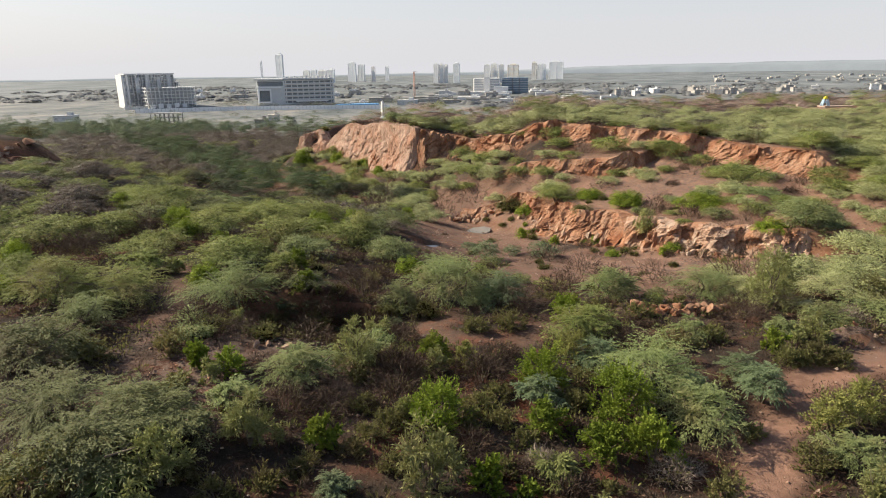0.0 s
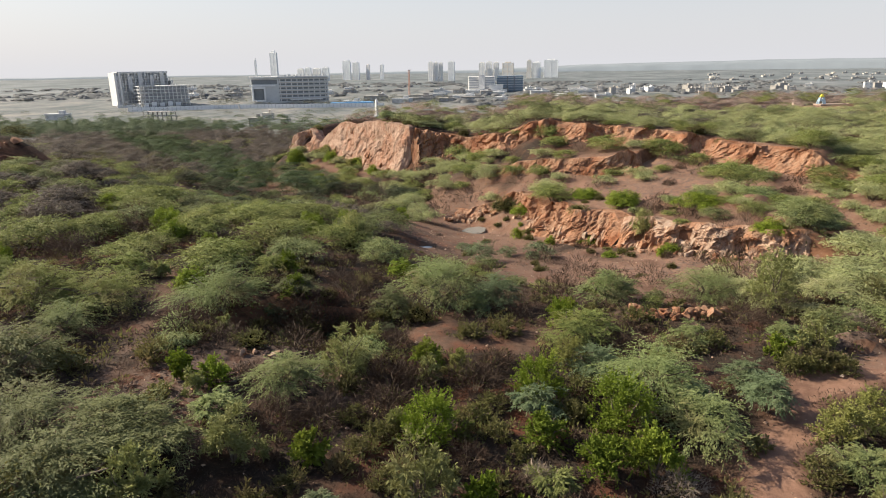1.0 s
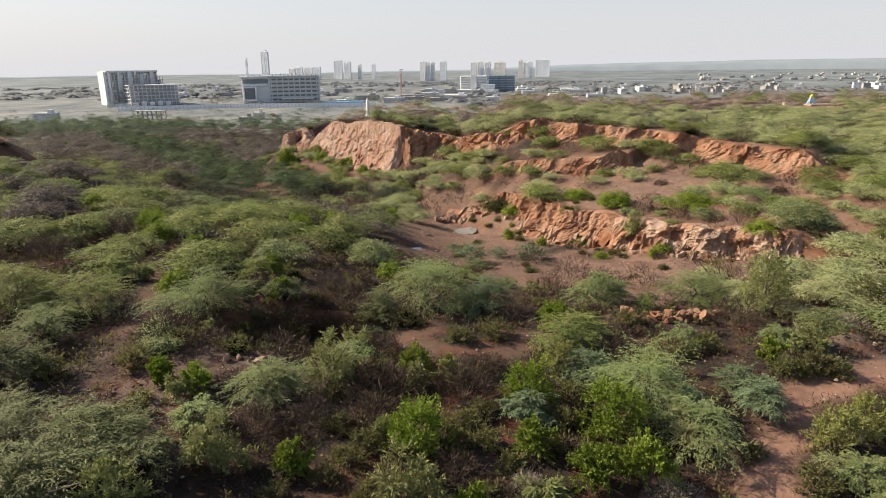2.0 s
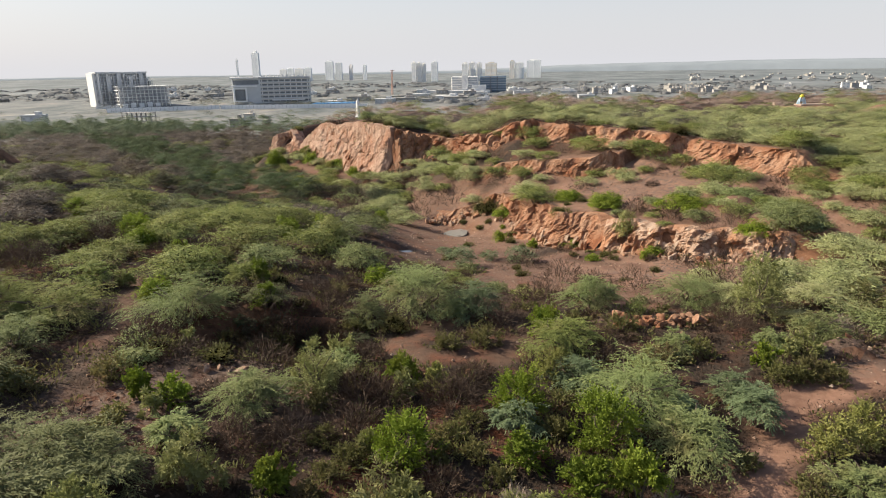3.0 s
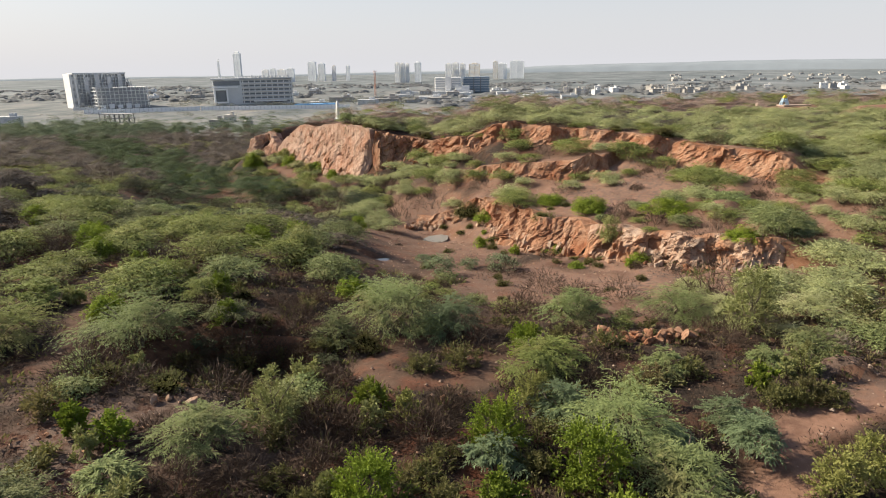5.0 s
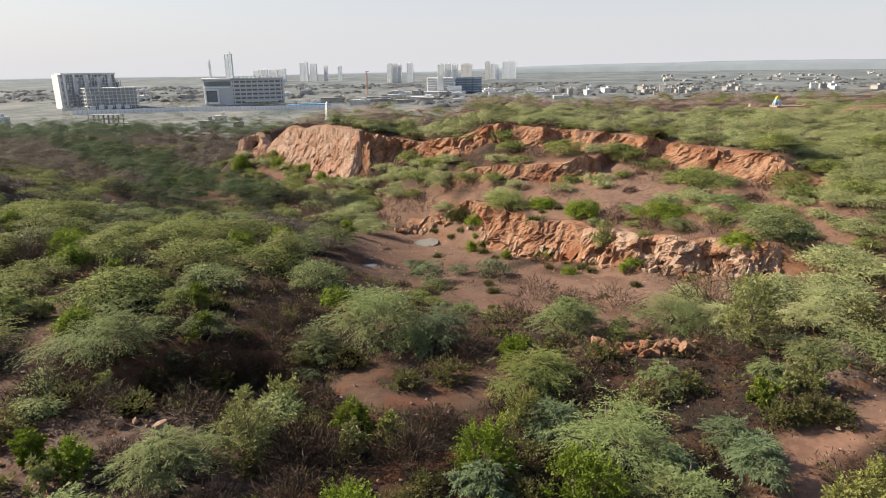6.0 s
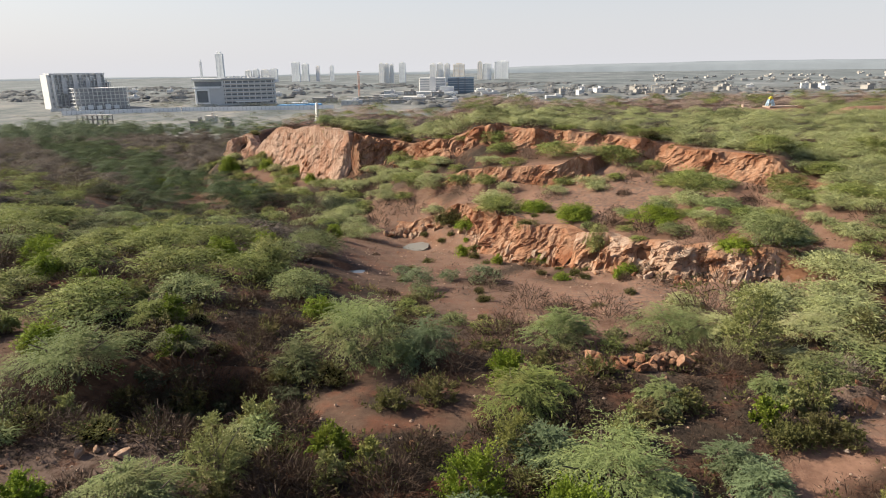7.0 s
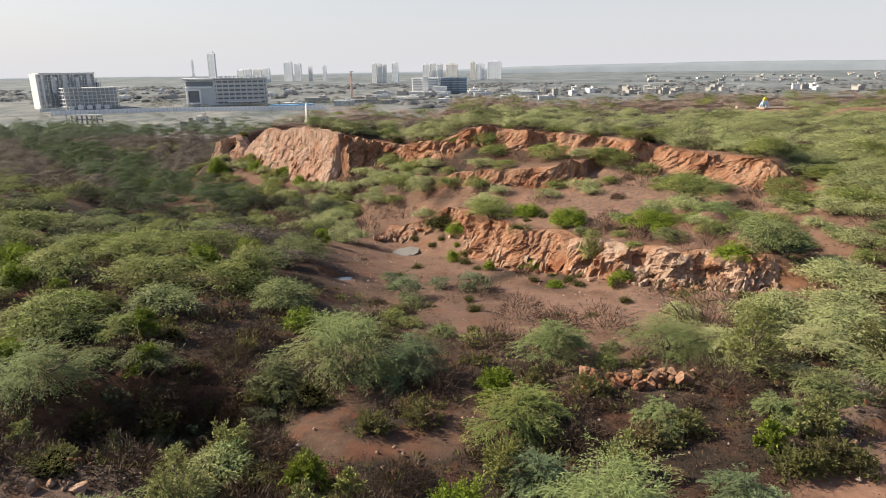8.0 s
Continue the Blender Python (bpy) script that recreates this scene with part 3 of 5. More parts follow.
def plume_crown(rng, width, height, base, pads, twigs, leaves, leaf, wide):
    """A spreading thorn-tree crown: flat feathery pads at several heights over an uneven low dome, with gaps between."""
    R, lob = width / 2, rng.uniform(0, 6.28, 3)
    starts, ways, longs = [], [], []
    for i in range(pads):
        a = i * 2.39996 + rng.normal(0, 0.3)
        k = math.sqrt((i + 0.4) / pads)
        edge = 1 + 0.24 * math.sin(2 * a + lob[0]) + 0.18 * math.sin(3 * a + lob[1]) + 0.08 * math.sin(5 * a + lob[2])
        r = R * 0.72 * k * edge
        dome = 1 - 0.5 * k ** 2.4
        c = np.array([math.cos(a) * r, math.sin(a) * r, base + (height - base) * dome * rng.choice((0.55, 0.8, 1.0)) * rng.uniform(0.9, 1.12)])
        size = R * rng.uniform(0.30, 0.50)
        n = max(3, int(twigs * rng.uniform(0.7, 1.3)))
        fan = a + rng.normal(0, 1.15 - 0.45 * k, n)
        off = rng.normal(0, 0.30, (n, 3)) * size * np.array([1, 1, 0.22])
        starts.append(c + off - size * 0.35 * np.array([math.cos(a), math.sin(a), 0.15]))
        ways.append(np.stack([np.cos(fan), np.sin(fan), rng.normal(0.22 - 0.25 * k, 0.16, n)], -1))
        longs.append(size * rng.uniform(0.5, 1.25, n))
    return branchlets(rng, np.concatenate(starts), np.concatenate(ways), np.concatenate(longs), 0.20, leaves, leaf, wide)


def fitted(c, width, height):
    """The crown drawn in or out so that it has the width and height asked for."""
    p = c.reshape(-1, 3)
    c = c * np.array([1, 1, 1.0])
    r = np.percentile(np.hypot(p[:, 0], p[:, 1]), 98.5)
    top = np.percentile(p[:, 2], 98)
    return c * np.array([width / 2 / r, width / 2 / r, height / top])


def lobe_crown(rng, width, height, base, lobes, twigs, leaves, leaf, wide, upright=0.75):
    """An upright leafy crown: shoots that burst outward and up from uneven lobes."""
    R = width / 2
    starts, ways, longs = [], [], []
    for i in range(lobes):
        a, k = i * 2.39996 + rng.normal(0, 0.4), math.sqrt((i + 0.3) / lobes) * rng.uniform(0.7, 1.1)
        rad = R * rng.uniform(0.22, 0.46)
        z = base + max(0.0, height - base - rad) * (1 - 0.8 * k * k) * rng.uniform(0.25, 1.0)
        n = max(3, int(twigs * rng.uniform(0.6, 1.4)))
        d = unit(rng.normal(0, 0.75, (n, 3)) + np.array([math.cos(a) * k * 0.8, math.sin(a) * k * 0.8, upright]))
        starts.append(np.array([math.cos(a) * R * 0.7 * k, math.sin(a) * R * 0.7 * k, z]) + d * rad * 0.3 * rng.uniform(0, 1, (n, 1)))
        ways.append(d)
        longs.append(rad * rng.uniform(0.6, 1.3, n))
    return branchlets(rng, np.concatenate(starts), np.concatenate(ways), np.concatenate(longs), 0.05, leaves, leaf, wide, 1.2, 0.7)


def twig_crown(rng, width, height, count, thick):
    """A leafless bush: a fine tangle of short thin twigs over a low uneven mound."""
    a, k = rng.uniform(0, 6.28, count), np.sqrt(rng.uniform(0, 1, count))
    lob = 1 + 0.25 * np.sin(2 * a + rng.uniform(0, 6)) + 0.15 * np.sin(5 * a + rng.uniform(0, 6))
    top = np.sqrt(np.clip(1 - k * k, 0, 1)) * rng.uniform(0.1, 1.0, count)
    p = np.stack([np.cos(a) * k * lob * width / 2, np.sin(a) * k * lob * width / 2, top * height * 0.85], -1)
    d = np.stack([np.cos(a) * k, np.sin(a) * k, 0.7 * np.ones(count)], -1) + rng.normal(0, 0.6, (count, 3))
    return sprays(rng, p, d, height * 0.30, thick, 1.5, 0.05)


def clumps_of(rng, centre, size, thick):
    """Shallow uneven caps of foliage, seven-sided: points and triangles."""
    n = len(centre)
    a = rng.uniform(0, 6.28, (n, 1)) + np.arange(7) * 6.28 / 7 + rng.normal(0, 0.16, (n, 7))
    r1, r2 = size[:, None] * rng.uniform(0.42, 0.66, (n, 7)), size[:, None] * rng.uniform(0.7, 1.3, (n, 7))
    t = thick[:, None]
    z1, z2 = t * rng.uniform(0.5, 0.95, (n, 7)), t * rng.uniform(-0.9, 0.15, (n, 7))
    v = np.concatenate([np.stack([0 * t, 0 * t, t], -1), np.stack([np.cos(a) * r1, np.sin(a) * r1, z1], -1), np.stack([np.cos(a + 0.4) * r2, np.sin(a + 0.4) * r2, z2], -1)], 1)
    v[..., 2] += (v[..., :2] * rng.normal(0, 0.13, (n, 1, 2))).sum(-1)
    k = np.arange(7)
    nx = (k + 1) % 7
    tri = np.concatenate([np.stack([0 * k, 1 + k, 1 + nx], -1), np.stack([1 + k, 8 + k, 1 + nx], -1), np.stack([1 + nx, 8 + k, 8 + nx], -1)])
    return v + centre[:, None], (tri[None] + 15 * np.arange(n)[:, None, None]).reshape(-1, 3)


def clump_crown(rng, width, height, base, count, upright=False, sprigs=6):
    """A crown of leaf clumps with fine sprigs round each: level tiers for thorn trees, heaped lobes for upright bushes."""
    R, lob, i = width / 2, rng.uniform(0, 6.28, 3), np.arange(count)
    a = i * 2.39996 + rng.normal(0, 0.3, count)
    k = np.sqrt((i + 0.4) / count)
    edge = 1 + 0.22 * np.sin(2 * a + lob[0]) + 0.16 * np.sin(3 * a + lob[1])
    if upright:
        size = R * rng.uniform(0.24, 0.42, count)
        z = base + (height - base) * (1 - 0.75 * k * k) * rng.uniform(0.35, 0.95, count)
        thick = size * rng.uniform(0.7, 1.1, count)
    else:
        size = R * rng.uniform(0.26, 0.50, count)
        z = base + (height - base) * (1 - 0.45 * k ** 2.4) * rng.choice((0.35, 0.6, 0.8, 0.9, 1.0, 1.0), count) * rng.uniform(0.9, 1.08, count)
        thick = size * rng.uniform(0.12, 0.36, count)
    r = R * 0.7 * k * edge
    c = np.stack([np.cos(a) * r, np.sin(a) * r, z], -1)
    turn = (a[:, None] + rng.normal(0, 1.2, (count, sprigs))).ravel()
    rise = rng.normal(0.9 if upright else 0.12, 0.25, len(turn))
    way = np.stack([np.cos(turn), np.sin(turn), rise], -1)
    many, big = np.repeat(c, sprigs, 0), np.repeat(size, sprigs)
    leaf = sprays(rng, many + way * (big * rng.uniform(0.2, 0.8, len(big)))[:, None], way, 0.12 * width ** 0.7, 0.016 * width ** 0.7, 0.3, 0.15)
    return clumps_of(rng, c, size, thick), leaf


def leafy(name, crowns, leaf):
    """One mesh of clumps and sprigs."""
    verts, tris, quad, base = [], [], [], 0
    for (v, f), q in crowns:
        tris.append(f + base)
        verts.append(v.reshape(-1, 3))
        base += v.size // 3
    for (v, f), q in crowns:
        verts.append(q.reshape(-1, 3))
        quad.append(np.arange(base, base + q.size // 3).reshape(-1, 4))
        base += q.size // 3
    verts, tris, quad = np.concatenate(verts), np.concatenate(tris), np.concatenate(quad)
    me = bpy.data.meshes.new(name)
    me.vertices.add(len(verts))
    me.vertices.foreach_set("co", verts.astype(np.float32).ravel())
    me.loops.add(tris.size + quad.size)
    me.loops.foreach_set("vertex_index", np.concatenate([tris.ravel(), quad.ravel()]).astype(np.int32))
    me.polygons.add(len(tris) + len(quad))
    me.polygons.foreach_set("loop_start", np.concatenate([np.arange(0, tris.size, 3), tris.size + np.arange(0, quad.size, 4)]).astype(np.int32))
    me.materials.append(leaf)
    me.materials.append(CANOPY[leaf.name])
    soft = np.concatenate([np.ones(len(tris), bool), np.zeros(len(quad), bool)])
    me.polygons.foreach_set("use_smooth", soft)
    me.polygons.foreach_set("material_index", soft.astype(np.int32))
    me.update(calc_edges=True)
    return me


def tube(points, radii, sides=5):
    verts, faces = [], []
    for i, (p, r) in enumerate(zip(points, radii)):
        d = Vector(points[min(i + 1, len(points) - 1)]) - Vector(points[max(i - 1, 0)])
        q = d.to_track_quat("Z", "Y")
        for s in range(sides):
            a = 2 * math.pi * s / sides
            verts.append(Vector(p) + q @ Vector((math.cos(a) * r, math.sin(a) * r, 0)))
    for i in range(len(points) - 1):
        for s in range(sides):
            faces.append((i * sides + s, i * sides + (s + 1) % sides, (i + 1) * sides + (s + 1) % sides, (i + 1) * sides + s))
    return verts, faces


def limbs(rng, width, height, stems, thick, sides=5):
    """Several crooked tapered stems that rise from one foot into the crown."""
    verts, faces = [], []
    for i in range(stems):
        a = 6.28 * i / stems + rng.uniform(-0.5, 0.5)
        reach = width * 0.5 * rng.uniform(0.45, 0.85)
        pts = []
        for k in (0, 0.25, 0.5, 0.75, 1):
            r = reach * k ** 1.3
            pts.append((math.cos(a) * r + rng.normal(0, 0.05) * width * k, math.sin(a) * r + rng.normal(0, 0.05) * width * k, -0.2 + (height * 0.88 + 0.2) * k ** 0.8))
        v, f = tube(pts, [thick * (1 - 0.85 * k) for k in (0, 0.25, 0.5, 0.75, 1)], sides)
        faces += [tuple(j + len(verts) for j in q) for q in f]
        verts += v
    return verts, faces


def part(name, me, parent, label=""):
    ob = new(name, me)
    ob.parent = parent
    return tagged(ob, label) if label else ob


STYLES = {
    # kind: crown, leaf material, proportion of height, base of crown, clumps, twigs each, leaves on a twig, leaf length and width
    "thorn": (plume_crown, ACACIA, 0.40, 0.14, 30, 16, 14, 0.20, 0.024),
    "mesquite": (plume_crown, MESQUITE, 0.37, 0.10, 28, 16, 14, 0.21, 0.025),
    "pale": (plume_crown, PALE_LEAF, 0.36, 0.10, 28, 16, 14, 0.21, 0.021),
    "olive": (plume_crown, OLIVE_LEAF, 0.38, 0.12, 30, 16, 14, 0.20, 0.024),
    "yellow": (lobe_crown, YELLOW_OLIVE, 0.9, 0.04, 28, 15, 14, 0.11, 0.022),
    "teal": (plume_crown, TEAL_LEAF, 0.55, 0.06, 24, 15, 13, 0.19, 0.026),
    "dark": (plume_crown, DARK_LEAF, 0.46, 0.10, 26, 14, 12, 0.22, 0.026),
    "bare": (plume_crown, GREY_TWIG, 0.42, 0.10, 26, 14, 12, 0.22, 0.016),
    "bright": (lobe_crown, BRIGHT, 0.80, 0.04, 30, 15, 12, 0.12, 0.034),
    "feather": (lobe_crown, FEATHER, 0.95, 0.04, 26, 15, 15, 0.14, 0.022),
    "scrub": (lobe_crown, SCRUB, 0.46, 0.02, 22, 11, 9, 0.14, 0.028),
}
NAMES = {"bare": "bare_tree", "olive": "thorn_tree", "yellow": "feathery_shrub", "teal": "thorn_bush", "dark": "thorn_tree", "pale": "mesquite_tree", "thorn": "thorn_tree", "mesquite": "mesquite_tree", "bright": "green_bush", "feather": "feathery_shrub", "scrub": "scrub_bush", "dry": "dry_bush", "dead": "dead_bush"}
SAYS = {
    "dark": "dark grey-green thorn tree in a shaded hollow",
    "olive": "spreading olive-green thorn tree over dry brush",
    "yellow": "upright yellow-olive feathery shrub beside the dirt track",
    "teal": "dense blue-green thorn bush with feathery sprays",
    "pale": "low spreading mesquite with pale dusty green fronds",
    "thorn": "spreading grey-green thorn tree with a low feathery crown on red soil",
    "mesquite": "wide yellow-green mesquite tree with a flat layered crown",
    "bright": "dense bright green leafy bush standing among dry scrub",
    "feather": "upright pale green feathery shrub on bare soil",
    "scrub": "low olive scrub bush on dry stony soil",
    "dry": "leafless brown thorn bush of thin tangled twigs",
    "bare": "spreading leafless grey-brown thorn tree among green ones",
    "dead": "bleached grey dead bush of bare twigs",
}


def make_plant(kind, width, seed, detail=1.0):
    """One plant with its foot at the origin: stems and crown."""
    rng = np.random.default_rng(seed)
    ob = new(NAMES[kind])
    tagged(ob, SAYS[kind], "tree" if kind in ("thorn", "mesquite", "pale", "dark", "olive", "bare") else "bush")
    if kind in ("dry", "dead"):
        h = width * 0.62
        me = quads("twigs", twig_crown(rng, width, h, int(1250 * detail), 0.0105 / math.sqrt(detail)), DRY if kind == "dry" else BLEACHED)
        part("twig_crown", me, ob)
        part("stem", mesh_from("stem", *limbs(rng, width * 0.7, h * 0.7, 5, 0.03, 4), BARK), ob)
        return ob
    crown, material, tall, low, clumps, twigs, leaves, leaf, wide = STYLES[kind]
    spread = (width / (5 if kind in ("thorn", "mesquite", "pale", "dark", "olive") else 3)) ** 0.6
    h, big = width * tall, 1 / math.sqrt(detail)
    if detail < 0.45:
        h *= 0.75 if crown is lobe_crown else 0.8
        made = clump_crown(rng, width, h, h * low, int(20 + 12 * spread), crown is lobe_crown, 17 if detail >= 0.2 else 10)
        part("crown", leafy("crown", [made], material), ob)
        part("trunk", mesh_from("trunk", *limbs(rng, width * 0.9, h * 0.92, 4, 0.016 * width, 4), BARK), ob)
        return ob
    c = crown(rng, width, h, h * low, max(6, int(clumps * spread * detail ** 0.25)), twigs * spread * detail ** 0.35, max(4, int(leaves * detail ** 0.4)), leaf * big, wide * big)
    part("crown", quads("crown", fitted(c, width, h), material), ob)
    part("trunk", mesh_from("trunk", *limbs(rng, width * 0.9, h * 0.92, 5 if kind != "scrub" else 4, 0.022 * width, 5), BARK), ob)
    return ob


PATTERN = {}


def plant(kind, x, y, width, seed=0, detail=1.0, sink=0.12, tall=1.0):
    """A plant of that crown width at x, y on the land. Plants of one kind and size share their meshes."""
    sizes = (1.2, 2.2, 3.4, 5.0, 7.0)
    size = min(sizes, key=lambda s: abs(math.log(s / width)))
    key = (kind, size, seed % 4, detail)
    z = float(land(x, y)) - sink
    s = width / size
    m = Matrix.Translation((x, y, z)) @ Matrix.Rotation(seed * 2.4, 4, "Z") @ Matrix.Diagonal((s, s, s * tall, 1))
    if key not in PATTERN:
        PATTERN[key] = make_plant(kind, size, 100 + hash_of(key), detail)
        PATTERN[key].matrix_basis = m
        return PATTERN[key]
    ob = PATTERN[key]
    made = copy_thing(ob, Matrix.Identity(4))
    made.matrix_basis = m
    return made


def hash_of(key):
    kind, size, seed, detail = key
    return sum(ord(c) for c in kind) * 7 + int(size * 10) * 13 + seed * 101 + int(detail * 100)


def clear_of(x, y, taken, gap):
    return all((x - a) ** 2 + (y - b) ** 2 > (gap + c) ** 2 for a, b, c in taken)


def open_ground(x, y):
    """How bare the ground is: 1 on tracks and the quarry floor."""
    v = 0.0
    for line, width, worn in TRACKS:
        v = max(v, float(near_line(np.array(x), np.array(y), line, width + 0.9)))
    return max(v, min(1.0, float(spot(np.array(x), np.array(y), 0, 80, 8, 15) + spot(np.array(x), np.array(y), 12, 56, 7, 7) + spot(np.array(x), np.array(y), 21, 82, 7, 6) + spot(np.array(x), np.array(y), 24, 57, 9, 4.5))))


TAKEN = [(cx, cy - k, 1.8) for cx, cy, rx, ry, level in POOLS for k in (0, 2.2, 4.4)]


def scatter(count, box, kinds, sizes, seed, gap=0.36, detail=1.0, allow=0.5):
    """Plants strewn over a stretch of land, clear of tracks and of one another."""
    rnd = random.Random(seed)
    made = 0
    for _ in range(count * 12):
        if made >= count:
            break
        x, y = rnd.uniform(box[0], box[2]), rnd.uniform(box[1], box[3])
        w = rnd.uniform(*sizes)
        if open_ground(x, y) > allow or not clear_of(x, y, TAKEN, w * gap):
            continue
        if x < 46 and abs(float(side_of(np.array(x), np.array(y), UPPER_EDGE))) < 2 + w * 0.2 or abs(float(side_of(np.array(x), np.array(y), LOWER_EDGE))) < 1.5 and x > 5:
            continue
        TAKEN.append((x, y, w * gap))
        plant(rnd.choice(kinds), x, y, w, rnd.randrange(999), detail, 0.12, rnd.uniform(0.85, 1.2))
        made += 1


# plants that stand out: x, y and crown width
THORN_SPOTS = [
    (-6, 28.5, 4.4),
    (10.5, 30.3, 6.3), (12, 27.2, 4.8), (-13.3, 37.9, 6.6), (-19.2, 32.2, 4.5), (-0.4, 42.8, 7.7),
    (2.3, 42.9, 3.2), (14.3, 37.2, 3.0), (17.6, 45.6, 6.0), (11, 45.6, 5.0), (19.9, 38.0, 2.6), (17.5, 25.0, 3.4), (-6.2, 53.2, 5.1),
    (31, 62.2, 6.2), (-8.1, 25.6, 2.5),
    (22.7, 39, 3.7),
]
MESQUITE_SPOTS = [
    (-23.6, 35.6, 6.7), (-19.9, 36.1, 6.8), (8.1, 37, 5), (-10.3, 56, 5.9), (9.9, 84.5, 6.3),
    (5.6, 23.1, 2.6), (-9.3, 19, 2.6), (-28.7, 39.2, 4.3), 
    (-21.4, 41.6, 4.1), (-12.3, 44.2, 3.5), (-16.8, 67.4, 7.8),
    (-20.2, 61.6, 6.7), (-22.8, 54.9, 6.2), (-36.6, 71.1, 8.3), (-30.3, 51.6, 6.3), (-32.9, 47.7, 6.7), (31, 80.5, 7.5),
    (26.3, 96.8, 6.4), (18.8, 100.3, 6.5), (11.1, 110.7, 6.1),
]
BRIGHT_SPOTS = [
    (-3.5, 23.5, 1.6), (-11.1, 28.6, 1.4), (-9.3, 28.1, 1.8), (0.9, 25.7, 2.8), (5.5, 29.9, 2.8), (8.9, 27.8, 3.2),
    (7.6, 24.4, 2.3), (9.5, 24.5, 2.5), (5.5, 26, 2), (20, 64.8, 2.4), (13.8, 74.1, 2.9), (24.3, 71.5, 5.0),
    (27.7, 61.4, 3.7), (13.9, 82.8, 4.2), (17.5, 76.7, 5), (-0, 32.5, 1.9), (-3.9, 49.4, 2.8), (18.3, 35.3, 1.5),
    (-27.4, 140.4, 5.3), (-66.2, 155.6, 7.1), (-24, 52.6, 3), (-9.6, 40.7, 2), (-11.3, 44.3, 2), (6.1, 87.5, 3.7),
    (7.4, 39.8, 2.3), (4.6, 21.4, 1.1), (3.1, 21.7, 1.6), (14.4, 65.7, 1.9),
]
FEATHER_SPOTS = [
    (-8.2, 19.8, 2.3), (-6.2, 22.9, 2.5), (-3.8, 30.5, 2.9), (1.1, 21.4, 2.6), (20.6, 42.4, 3.9),
    (-9.5, 57.1, 3.8), (18.4, 69.9, 3.3), (-8.3, 38.5, 1.1), (-4.7, 38.8, 0.8), (-0.6, 26.4, 1.3), (-19.3, 42.1, 1.3),
]
SCRUB_SPOTS = [
    (-11.7, 18.5, 3.6), (-1.2, 25.6, 1.8), (-4.7, 20.6, 1.6), (-3.7, 21.8, 1.7), (3.7, 22.6, 1.6), (15.9, 24.9, 2.2),
    (18.4, 34.0, 2.1), (20.0, 34.5, 2.3), (20.9, 34.1, 2.0), (19.3, 33.9, 1.7), (11.8, 22.6, 2), (-16.6, 28.3, 2.7), (-13.2, 29.9, 2.3), (1.9, 36.6, 2.1),
    (3.8, 37.7, 2.5), (-3.3, 29.4, 1.8), (-8.4, 39.1, 3.1), (-11.1, 38.2, 2.3), (12.1, 40.9, 2.4), (27.9, 44.2, 3.8),
    (12.4, 77.1, 3.2), (4.2, 90.6, 5.1), (15.4, 36.9, 2.2), (2.2, 26.1, 1.6), (6.9, 28.4, 2), (14.1, 26.7, 1.4),
    (4.6, 24.9, 1.5), (-2.3, 23.1, 1.7), (-6.1, 19.6, 1.8), (-7.5, 20.4, 1.4),
]
DRY_SPOTS = [
    (-1.3, 27.5, 2.5), (-3.9, 26.5, 2.2), (0.6, 24.8, 1.5), (2.5, 30.2, 2.7), (-5.9, 25.7, 2.4), (-8, 28.7, 1.8),
    (-5.9, 41.4, 3.2), (-8.6, 39.9, 3.5), (4.9, 41, 3.1), (15.4, 51.5, 3.5),
    (10.1, 54.7, 3.1), (7.5, 46.9, 2.7), (-10.3, 78.9, 3.7), (-22.7, 114, 6.5), (-34.8, 50.8, 4.7), (-28.2, 54.1, 4.1),
    (-27.9, 45.1, 3.6), (-18.2, 50.2, 3.6), (4.5, 22.7, 1.4), (18.5, 40.7, 3.3), (24.1, 62.7, 3.7),
    (-2.5, 20.6, 1.8), (2.5, 24, 2), (6.1, 21.9, 1.6), (-56.8, 110.6, 10.5), (12.6, 53.1, 2.5), (3.3, 32.7, 1.9),
]
PALE_SPOTS = [(24.8, 49.6, 5), (28, 46.7, 5.4), (19.9, 44.7, 4.9), (25, 44.2, 4.6), (33.5, 56, 6.5), (30.2, 51, 5.2), (34.8, 59.5, 5), (22.4, 41.2, 3), (36, 52, 5.5), (27.4, 52.6, 4.2)]
OLIVE_SPOTS = [(-3.4, 40.6, 3.8), (-9.6, 41.0, 3.4), (-18.4, 27.4, 5.7), (-14.1, 22.7, 6.4), (-10.7, 22.4, 5), (-10.7, 19.8, 5.6), (-9.2, 22.5, 4.3)]
YELLOW_SPOTS = [(17.5, 27.3, 2.3), (19.0, 28.0, 2.2), (1.6, 31.6, 1.6), (7.2, 33.2, 1.8)]
TEAL_SPOTS = [(15.6, 29.8, 3.0), (15.4, 31.7, 2.8), (5.4, 28.5, 2.6), (8.4, 32.6, 3.0), (12.6, 30.0, 2.4), (7.3, 64.9, 3.4), (1.6, 61.6, 3.5), (-2.2, 20.4, 2.2), (4.2, 66, 2.2), (32.6, 63.2, 5), (-0.5, 70, 2.0), (3.2, 42.5, 4.5)]
DEAD_SPOTS = [(10.3, 23.7, 1.7), (5.2, 23.3, 1.5), (23.9, 39.6, 2.4), (21.3, 43.6, 2.6), (-6.4, 29.6, 2.0), (-26, 38, 2.6)]


def stand(kind, spots, seed):
    rnd = random.Random(seed)
    for x, y, w in spots:
        TAKEN.append((x, y, w * 0.36))
        plant(kind, x, y, w, rnd.randrange(999), 1.0 if y < 46 else 0.4, 0.12, rnd.uniform(0.9, 1.15) * (0.6 if kind == "bright" and y > 58 else 1))


